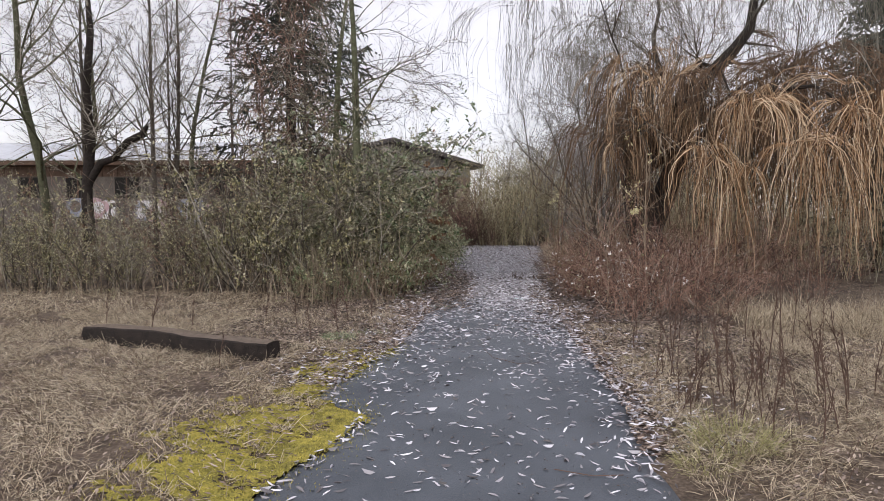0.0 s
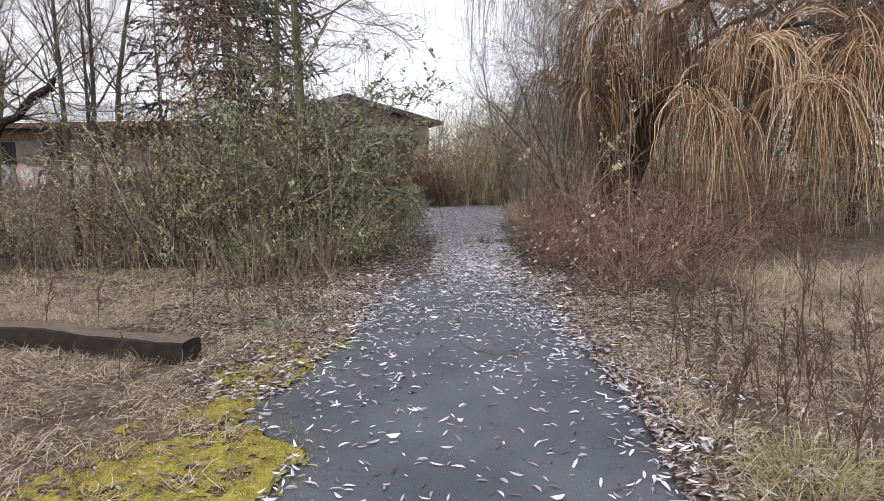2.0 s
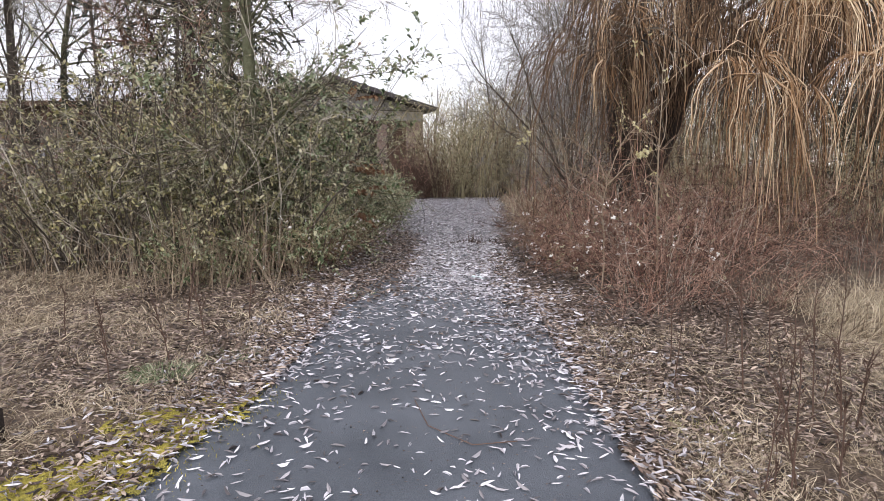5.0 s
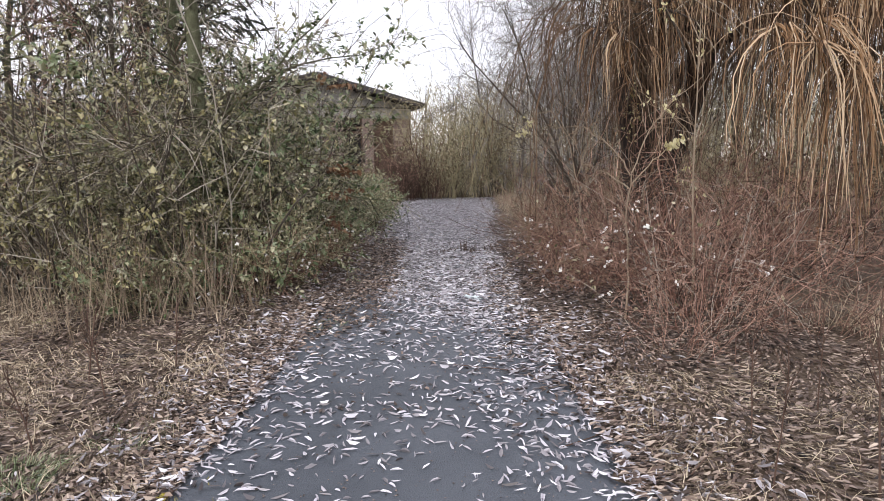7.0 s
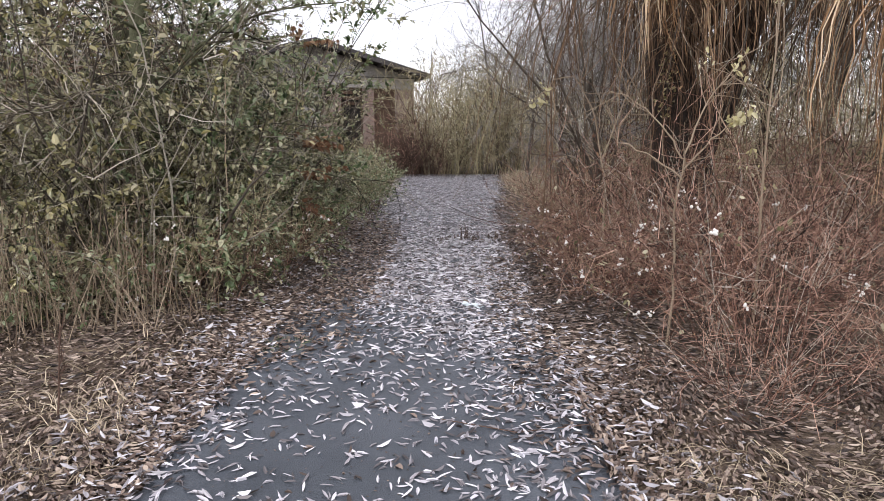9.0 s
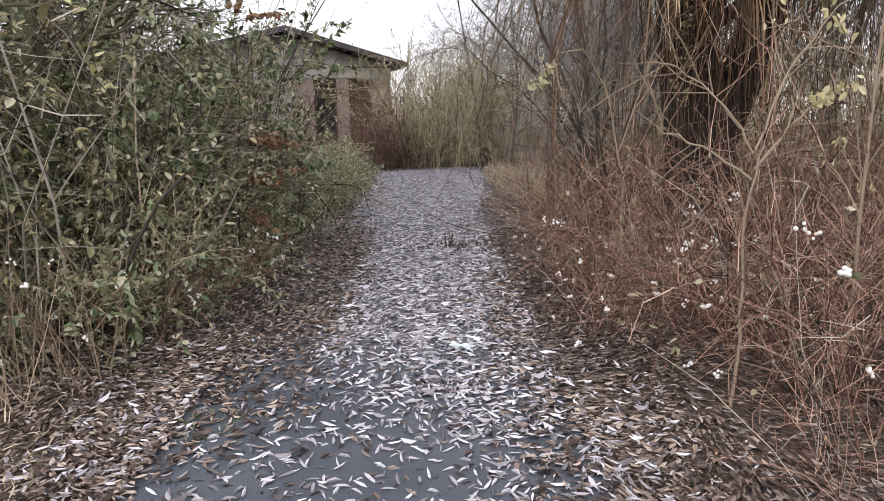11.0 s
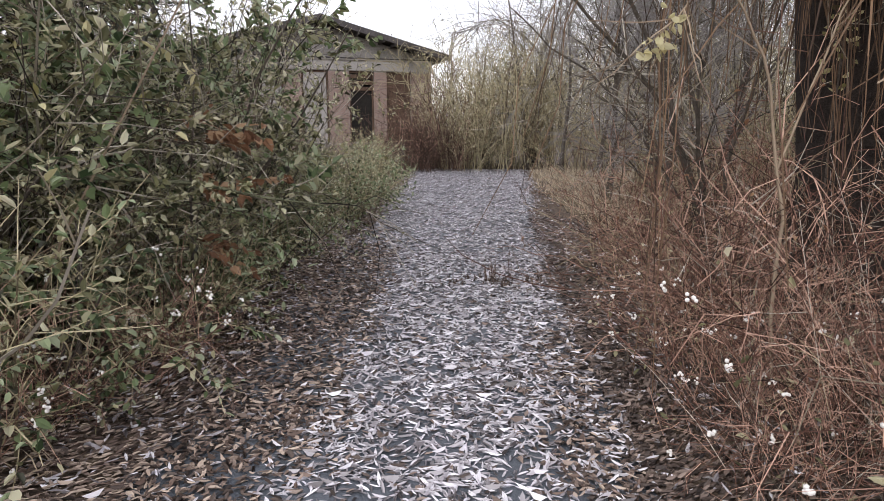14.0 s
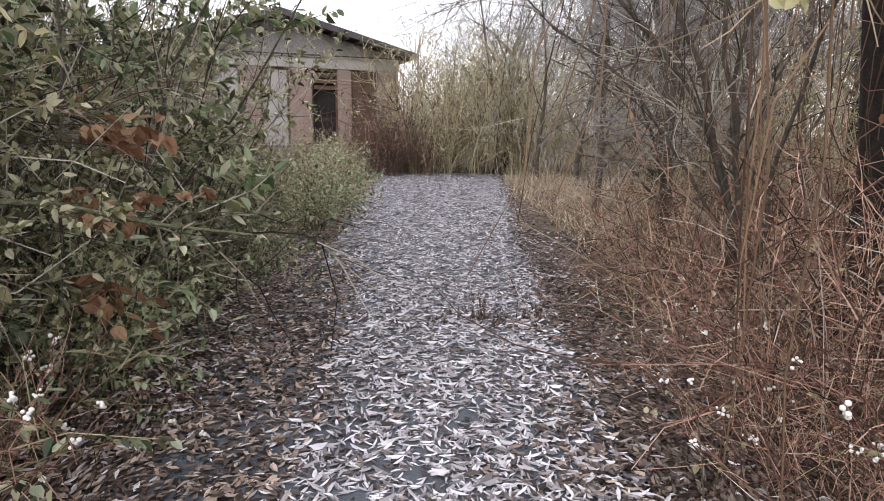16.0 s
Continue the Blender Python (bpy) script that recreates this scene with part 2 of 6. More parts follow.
def blades(S, D, L, W, mat, rng, droop=0.5):
    """Grass blades: two-step tapering ribbons with a bend."""
    N = len(S)
    D = norm(D)
    side = norm(np.cross(D, rng.normal(0, 1, (N, 3)) + [0, 0, 1.0]))
    L, W = np.broadcast_to(L, N)[:, None], np.broadcast_to(W, N)[:, None]
    mid = S + D * L * 0.5
    tip = mid + norm(D + np.array([0, 0, -1.0]) * droop + rng.normal(0, 0.25, (N, 3))) * L * 0.5
    V = np.stack([S - side * W / 2, S + side * W / 2, mid - side * W * 0.35, mid + side * W * 0.35, tip], 1)
    i = np.arange(N)[:, None] * 5
    F = np.concatenate([i + np.array([[0, 1, 3]]), i + np.array([[0, 3, 2]]), i + np.array([[2, 3, 4]])])
    return V.reshape(-1, 3), F, mat


def balls(C, R, mat):
    """Small rounded berries (two-ring spheres)."""
    N = len(C)
    ring = [(0, 0, 1)] + [(0.87 * math.cos(a), 0.87 * math.sin(a), 0.5) for a in np.arange(6) * math.pi / 3]
    ring += [(0.87 * math.cos(a), 0.87 * math.sin(a), -0.5) for a in np.arange(6) * math.pi / 3 + 0.5] + [(0, 0, -1)]
    unit = np.array(ring)
    f = []
    for k in range(6):
        j = (k + 1) % 6
        f += [(0, 1 + k, 1 + j), (1 + k, 7 + k, 1 + j), (1 + j, 7 + k, 7 + j), (13, 7 + j, 7 + k)]
    V = C[:, None] + np.broadcast_to(R, N)[:, None, None] * unit
    F = (np.arange(N)[:, None, None] * 14 + np.array(f)[None]).reshape(-1, 3)
    return V.reshape(-1, 3), F, mat


def grow(S, D, L, n, wob, lift, rng):
    """Wandering polylines from S along D; lift > 0 bends them up, < 0 lets them hang."""
    N = len(S)
    P = np.zeros((N, n, 3))
    P[:, 0] = S
    d = norm(np.asarray(D, float))
    step = np.broadcast_to(L, N)[:, None] / (n - 1)
    for k in range(1, n):
        d = norm(d + rng.normal(0, wob, (N, 3)) + np.array([0, 0, 1.0]) * lift)
        P[:, k] = P[:, k - 1] + d * step
    return P


def taper(r0, n, tip=0.25):
    return np.asarray(r0)[:, None] * np.linspace(1, tip, n)[None]


def sprout(P, R, count, lo, hi, angle, rng):
    """Where side shoots leave polylines P: places, directions, radii there."""
    N, n, _ = P.shape
    i = rng.integers(0, N, count)
    t = rng.uniform(lo, hi, count) * (n - 1)
    k = np.minimum(t.astype(int), n - 2)
    f = (t - k)[:, None]
    S = P[i, k] * (1 - f) + P[i, k + 1] * f
    T = norm(P[i, k + 1] - P[i, k])
    perp = norm(np.cross(T, rng.normal(0, 1, (count, 3))))
    a = rng.normal(angle, 0.2, count)[:, None]
    r = R[i, k] * (1 - f[:, 0]) + R[i, k + 1] * f[:, 0]
    return S, T * np.cos(a) + perp * np.sin(a), r


def thing(name, label, category, group="", m=None):
    e = new(name)
    if m is not None:
        e.matrix_basis = m
    return tagged(e, label, category, group)


def part(name, me, parent, label=""):
    o = new(name, me)
    o.parent = parent
    return tagged(o, label)


def bm_mesh(name, bm, mat):
    me = bpy.data.meshes.new(name)
    bm.to_mesh(me)
    bm.free()
    for mm in (mat if isinstance(mat, (list, tuple)) else [mat]):
        me.materials.append(mm)
    return me


def box(bm, x0, x1, y0, y1, z0, z1, bevel=0.0):
    r = bmesh.ops.create_cube(bm, size=1, matrix=Matrix.LocRotScale(((x0 + x1) / 2, (y0 + y1) / 2, (z0 + z1) / 2), None, (x1 - x0, y1 - y0, z1 - z0)))
    if bevel:
        edges = {e for v in r["verts"] for e in v.link_edges}
        bmesh.ops.bevel(bm, geom=list(edges), offset=bevel, segments=1, affect="EDGES")


def box_mesh(name, mat, *dims, bevel=0.0):
    bm = bmesh.new()
    box(bm, *dims, bevel=bevel)
    return bm_mesh(name, bm, mat)


def place_all(proto, poses):
    """Copies of a thing at all poses but the first, then the thing itself at the first."""
    for m in poses[1:]:
        copy_thing(proto, m)
    proto.matrix_basis = poses[0]


# ---- ground and path ----
def ground_base(y):
    s = np.clip(np.asarray(y, float) / 7.0, 0, 1)
    return -0.09 * s * s * (3 - 2 * s)


def edge_left(y):
    return np.interp(y, [0, 3.3, 3.62, 4.1, 4.75, 4.9, 5.08, 5.7, 6.4, 7.5, 9, 12, 20, 33], [-1.5, -1.27, -1.18, -1.02, -0.98, -1.2, -1.52, -1.42, -1.33, -1.1, -1.05, -1.1, -1.15, -1.5])


def edge_right(y):
    return np.interp(y, [0, 4, 5, 6.5, 8, 10, 14, 20, 25, 33], [0.95, 1.03, 1.16, 1.16, 1.12, 1.15, 1.25, 1.5, 2.0, 2.6])


def bumps(x, y):
    x, y = np.asarray(x, float), np.asarray(y, float)
    return (np.sin(x * 2.1 + 1.3 * np.sin(y * 1.7)) * np.cos(y * 1.9 + np.sin(x * 1.1)) + 0.6 * np.sin(x * 5.3 + y * 3.1) * np.sin(y * 4.7 - x * 1.9))


def gz(x, y):
    """Height of the ground."""
    x, y = np.asarray(x, float), np.asarray(y, float)
    out = np.clip(np.maximum(edge_left(y) - x, x - edge_right(y)) / 0.35, 0, 1)
    fade = np.clip((60 - np.hypot(x, y)) / 30, 0, 1)
    return ground_base(y) - 0.012 + out * (0.03 + 0.02 * bumps(x, y) * fade)


def axis(lo, hi, near_lo, near_hi, step):
    a = list(np.arange(near_lo, near_hi + step / 2, step))
    s, v = step, near_hi
    while v < hi:
        s *= 1.35
        v += s
        a.append(min(v, hi))
    s, v = step, near_lo
    while v > lo:
        s *= 1.35
        v -= s
        a.insert(0, max(v, lo))
    return np.array(a)


def sheet(xs, ys, height, mat):
    X, Y = np.meshgrid(xs, ys)
    V = np.stack([X, Y, height(X, Y)], -1).reshape(-1, 3)
    nx, ny = len(xs), len(ys)
    j, i = np.meshgrid(np.arange(ny - 1), np.arange(nx - 1), indexing="ij")
    b = (j * nx + i).ravel()
    return V, np.stack([b, b + 1, b + nx + 1, b + nx], -1), mat


tagged(new("ground", mesh_of("ground", [sheet(axis(-900, 900, -8, 8, 0.17), axis(-900, 900, 0, 20, 0.17), gz, M["soil"])], True)),
       "bare soil under matted dry straw and leaves", "ground", kind="structure")

rng = np.random.default_rng(3)
ys = np.concatenate([np.arange(-40, 1, 0.5), np.arange(1, 33, 0.06)])
rag_l = np.interp(ys, np.arange(-40, 34, 0.17), rng.normal(0, 0.035, len(np.arange(-40, 34, 0.17))))
rag_r = np.interp(ys, np.arange(-40, 34, 0.17), rng.normal(0, 0.04, len(np.arange(-40, 34, 0.17))))
us = np.linspace(0, 1, 24)
xl, xr = edge_left(ys) + rag_l, edge_right(ys) + rag_r
X = xl[:, None] + (xr - xl)[:, None] * us[None]
Y = np.repeat(ys[:, None], len(us), 1)
crown = 0.004 + 0.012 * np.sin(np.pi * us)[None] ** 0.5 + 0.003 * bumps(X * 0.6, Y * 0.6)
Z = ground_base(Y) + crown
top = np.stack([X, Y, Z], -1)
lo_l, lo_r = top[:, :1] + [0, 0, -0.05], top[:, -1:] + [0, 0, -0.05]
G = np.concatenate([lo_l, top, lo_r], 1)
ny, nx = G.shape[:2]
j, i = np.meshgrid(np.arange(ny - 1), np.arange(nx - 1), indexing="ij")
b = (j * nx + i).ravel()
tagged(new("path", mesh_of("path", [(G.reshape(-1, 3), np.stack([b, b + 1, b + nx + 1, b + nx], -1), M["asphalt"])], True)),
       "blue-grey damp asphalt footpath with crumbling edges", "path", kind="structure")


def on_ground(x, y):
    z = gz(x, y)
    inside = (x > edge_left(y)) & (x < edge_right(y))
    return np.where(inside, ground_base(y) + 0.014, z)


def strewn(name, mat, x, y, length, width, label, category, lift=0.012, seed=1, near=True):
    r = np.random.default_rng(seed)
    N = len(x)
    a = r.uniform(0, 2 * np.pi, N)
    D = np.stack([np.cos(a), np.sin(a), r.normal(0, 0.18, N)], -1)
    C = np.stack([x, y, on_ground(x, y) + r.uniform(0.004, lift, N)], -1)
    s = r.uniform(0.6, 1.25, N)
    return tagged(new(name, mesh_of(name, [leaves(C, D, length * s, width * s * r.uniform(0.75, 1.3, N), mat, r, 0.8, 0.2, near)])), label, category, kind="stuff")


def spread(n, x0, x1, y0, y1, r):
    return r.uniform(x0, x1, n), r.uniform(y0, y1, n)


# ---- buildings ----
def gable_hall():
    """Old hall at the end of the path: grey rendered gable over brick piers, low-pitched dark roof."""
    GX, GY, HALF, EAVE, RIDGE, DEEP = GABLE
    h = thing("old_hall", "derelict hall with grey gable, brick piers and low dark roof", "building", m=Matrix.Translation((GX, GY, float(gz(GX, GY)))) @ Matrix.Rotation(radians(20), 4, "Z"))
    x0, x1 = -HALF, HALF
    band = 4.40
    # rendered gable above the piers
    bm = bmesh.new()
    pts = [(x0, band), (x1, band), (x1, EAVE - 0.1), (0, RIDGE - 0.1), (x0, EAVE - 0.1)]
    f = bm.faces.new([bm.verts.new((px, 0, pz)) for px, pz in pts])
    ext = bmesh.ops.extrude_face_region(bm, geom=[f])
    bmesh.ops.translate(bm, verts=[g for g in ext["geom"] if isinstance(g, bmesh.types.BMVert)], vec=(0, 0.3, 0))
    bmesh.ops.recalc_face_normals(bm, faces=bm.faces)
    part("gable", bm_mesh("gable", bm, M["render"]), h, "grey cement-rendered gable")
    part("lintel", box_mesh("lintel", M["concrete"], x0 - 0.02, x1 + 0.02, -0.04, 0.3, band - 0.46, band - 0.01, bevel=0.015), h, "pale concrete lintel band")
    part("string_course", box_mesh("string_course", M["concrete"], x0, x1, -0.13, -0.043, band - 0.03, band + 0.05, bevel=0.01), h)
    part("drip_edge", box_mesh("drip_edge", M["roofing"], x0, x1, -0.16, -0.134, band + 0.02, band + 0.07, bevel=0.004), h, "dark drip edge")
    top = band - 0.46
    # openings: (from, to) along the wall
    opens = [(2.91, 4.0), (1.27, 2.34), (-0.75, 0.37), (-2.6, -1.5), (-4.3, -3.2)]
    opens = [o for o in opens if o[0] > x0 + 0.4]
    edges = [x1] + [e for o in opens for e in (o[1], o[0])] + [x0]
    bh, bl = 0.075, 0.25
    piers = [(edges[k + 1], edges[k]) for k in range(0, len(edges), 2)]
    blocks = [(a, c, part("pier", box_mesh("pier", M["mortar"], a + 0.01, c - 0.01, 0.012, 0.3, -0.2, top), h, "brick pier with grey mortar")) for a, c in piers]
    for a, c in opens:
        part("apron", box_mesh("apron", M["mortar"], a, c, 0.014, 0.298, -0.2, 0.9), h)
    bricks = []
    for a, c in piers:
        for row in range(int(top / bh)):
            off = (row % 2) * bl / 2
            q = a - off
            while q < c - 0.02:
                l, rr = max(q, a), min(q + bl - 0.012, c)
                if rr - l > 0.03:
                    bricks.append((l, rr, row * bh))
                q += bl
    shown = [q for q in bricks if q[0] > 0.36 and 2.35 < q[2] < top]
    bricks = [q for q in bricks if not (q[0] > 0.36 and 2.35 < q[2] < top)]
    rr_ = np.random.default_rng(5)
    cube = np.array([[0, 0, 0], [1, 0, 0], [1, 1, 0], [0, 1, 0], [0, 0, 1], [1, 0, 1], [1, 1, 1], [0, 1, 1]], float)
    quad = np.array([[0, 1, 5, 4], [1, 2, 6, 5], [3, 0, 4, 7], [4, 5, 6, 7], [1, 0, 3, 2]])
    A = np.array([(l, -0.004 - d, z) for (l, _, z), d in zip(bricks, rr_.uniform(0, 0.006, len(bricks)))])
    E_ = np.array([(r_ - l, 0.03, bh - 0.012) for l, r_, z in bricks])
    V = A[:, None] + E_[:, None] * cube[None]
    F = (np.arange(len(bricks))[:, None, None] * 8 + quad[None]).reshape(-1, 4)
    tagged(part("brickwork", mesh_of("brickwork", [(V, F, M["brick"])]), h, "weathered red brick courses"), kind="stuff")
    shapes = {}
    for l, r_, z in shown[:300]:
        key = round(r_ - l, 3)
        if key not in shapes:
            shapes[key] = box_mesh("brick", M["brick"], 0, key, 0, 0.03, 0, bh - 0.012, bevel=0.004)
        part("brick", shapes[key], next(o for a, c, o in blocks if a - 0.02 <= l <= c)).location = (l, -0.005 - rr_.uniform(0, 0.007), z)
    for k, (a, c) in enumerate(opens):
        # solid panel closes the opening; its black is the unlit room
        w = part("window", box_mesh("window", M["void"], a, c, 0.22, 0.28, 0.9, top), h, "window opening backed by a near-black panel for the unlit inside")
        fr = bmesh.new()
        box(fr, a, a + 0.07, 0.08, 0.2, 0.9, top - 0.01, 0.005)
        box(fr, c - 0.07, c, 0.08, 0.2, 0.9, top - 0.01, 0.005)
        box(fr, a + 0.071, c - 0.071, 0.08, 0.2, top - 0.09, top - 0.01, 0.005)
        part("frame", bm_mesh("frame", fr, M["wood"]), w)
        part("sill", box_mesh("sill", M["concrete"], a - 0.05, c + 0.05, -0.08, 0.2, 0.84, 0.9, bevel=0.01), w)
        if k == 0:
            for q in range(5):
                part("board", box_mesh("board", M["wood"], a + 0.08 + q * 0.19, a + 0.26 + q * 0.19, 0.10, 0.13, 0.9, top - 0.1, bevel=0.004), w)
        elif k == 1:
            for q in range(3):
                bo = part("slat", box_mesh("slat", M["wood"], a + 0.075, c - 0.075, 0.10, 0.125, top - 0.32 - q * 0.24, top - 0.16 - q * 0.24, bevel=0.004), w)
                bo.rotation_euler = (0, radians((-1.2, 0.7, 1.5)[q]) * 0.4, 0)
        else:
            part("board", box_mesh("board", M["concrete"], a + 0.08, c - 0.08, 0.10, 0.13, 0.9, top - 0.1, bevel=0.004), w, "pale boarded window")
    # side walls and back
    for a, c, b0, b1 in ((x1 - 0.3, x1, 0.3, DEEP), (x0, x0 + 0.3, 0.3, DEEP), (x0 + 0.3, x1 - 0.3, DEEP - 0.3, DEEP)):
        part("side_wall", box_mesh("side_wall", M["render"], a, c, b0, b1, -0.2, EAVE - 0.12), h)
    # roof slabs with overhang, fascia boards
    for sgn in (-1, 1):
        bm = bmesh.new()
        ox, ov = HALF + 0.6, 0.95
        slope = (RIDGE - EAVE) / HALF
        zt = EAVE - slope * 0.6
        prof = [(0, RIDGE), (sgn * ox, zt), (sgn * ox, zt + 0.14), (0, RIDGE + 0.14)]
        fa = bm.faces.new([bm.verts.new((px, -ov, pz)) for px, pz in prof])
        ext = bmesh.ops.extrude_face_region(bm, geom=[fa])
        bmesh.ops.translate(bm, verts=[g for g in ext["geom"] if isinstance(g, bmesh.types.BMVert)], vec=(0, DEEP + 2 * ov, 0))
        bmesh.ops.recalc_face_normals(bm, faces=bm.faces)
        part("roof_slab", bm_mesh("roof", bm, M["roofing"]), h)
        # fascia reaches below the slab, its dark colour widening the overhang's shadow
        bm = bmesh.new()
        prof = [(0, RIDGE - 0.08), (sgn * ox, zt - 0.08), (sgn * ox, zt + 0.16), (0, RIDGE + 0.16)]
        fa = bm.faces.new([bm.verts.new((px, -ov - 0.04, pz)) for px, pz in prof])
        ext = bmesh.ops.extrude_face_region(bm, geom=[fa])
        bmesh.ops.translate(bm, verts=[g for g in ext["geom"] if isinstance(g, bmesh.types.BMVert)], vec=(0, 0.037, 0))
        bmesh.ops.recalc_face_normals(bm, faces=bm.faces)
        part("fascia", bm_mesh("fascia", bm, M["roofing"]), h)
    # dark purlins added to deepen the shade beneath the overhang
    for k in range(-9, 10):
        px = k * 0.52
        pz = RIDGE - abs(px) * (RIDGE - EAVE) / HALF
        part("purlin", box_mesh("purlin", M["roofing"], px - 0.05, px + 0.05, -0.93, -0.003, pz - 0.16, pz - 0.02, bevel=0.006), h)
    return h


GABLE = (-5.9, 36.4, 4.95, 4.60, 5.88, 14.0)
gable_hall()


def long_shed():
    """Long low shed seen through the trees, pale sheet roof over a dark eave, painted walls."""
    h = thing("long_shed", "long low derelict shed with pale metal roof and spray-painted walls", "building", m=Matrix.Translation((-20.5, 35.0, float(gz(-20.5, 35)))))
    x0, x1, e = -13.0, 7.6, 4.65
    part("wall", box_mesh("wall", M["shedwall"], x0, x1, 0, 8, -0.2, e), h)
    part("eave", box_mesh("eave", M["wood"], x0 - 0.5, x1, -0.9, -0.003, e - 0.28, e - 0.02, bevel=0.01), h, "dark timber eave")
    # added row of dark boards: the eave's shadow band on the upper wall
    for k in range(44):
        a = x0 + 0.02 + k * 0.468
        part("board", box_mesh("board", M["wood"], a, a + 0.45, -0.045, -0.004, 3.75, e - 0.3, bevel=0.006), h)
    n = 34
    wdt = (x1 + 0.5 - x0 + 0.5) / n
    for k in range(n):
        a = x0 - 0.5 + k * wdt
        bm = bmesh.new()
        f = bm.faces.new([bm.verts.new(p) for p in ((a, -1.0, e), (a + wdt - 0.02, -1.0, e), (a + wdt - 0.02, 5.0, e + 1.6), (a, 5.0, e + 1.6))])
        ext = bmesh.ops.extrude_face_region(bm, geom=[f])
        bmesh.ops.translate(bm, verts=[g for g in ext["geom"] if isinstance(g, bmesh.types.BMVert)], vec=(0, 0, 0.07))
        bmesh.ops.recalc_face_normals(bm, faces=bm.faces)
        part("roof_sheet", bm_mesh("roof_sheet", bm, M["metalroof"]), h)
    # added windows: black panels on the wall in place of dark rooms
    for k, a in enumerate((-10.5, -7.5, -4.5, -1.5, 1.5, 4.5)):
        w = part("window", box_mesh("window", M["void"], a, a + 1.5, -0.03, -0.004, 2.5, 3.7), h, "added window, a near-black panel for the unlit inside")
        part("frame", box_mesh("frame", M["wood"], a + 0.70, a + 0.78, -0.06, -0.034, 2.5, 3.7, bevel=0.005), w)
    for a, c in ((-2.9, -1.5), (-0.2, 1.3), (2.6, 3.9)):
        part("panel", box_mesh("panel", M["paintwhite"], a, c, -0.03, -0.004, 1.25, 2.35, bevel=0.004), h, "white sprayed wall panel")
    # sprayed shapes on the wall
    r = np.random.default_rng(8)
    for k in range(9):
        cx, cz, rr = -3.6 + k * 1.15 + r.normal(0, 0.2), 1.7 + r.uniform(-0.2, 0.3), r.uniform(0.45, 0.8)
        mat = (M["paintblue"], M["paintpink"], M["roofing"])[k % 3]
        a = np.linspace(0, 2 * np.pi, 25)[:-1]
        bm = bmesh.new()
        wob = 1 + 0.15 * np.sin(a * 3 + k)
        outer = [bm.verts.new((cx + rr * w_ * math.cos(t), -0.036, cz + rr * w_ * math.sin(t))) for t, w_ in zip(a, wob)]
        inner = [bm.verts.new((cx + 0.6 * rr * math.cos(t), -0.036, cz + 0.6 * rr * math.sin(t))) for t in a]
        for q in range(24):
            bm.faces.new([outer[q], outer[(q + 1) % 24], inner[(q + 1) % 24], inner[q]])
        part("graffiti", bm_mesh("graffiti", bm, mat), h, "looping spray-painted shape")
    return h


long_shed()


# ---- plants ----
def stuff(name, me, parent, label=""):
    return tagged(part(name, me, parent, label), kind="stuff")


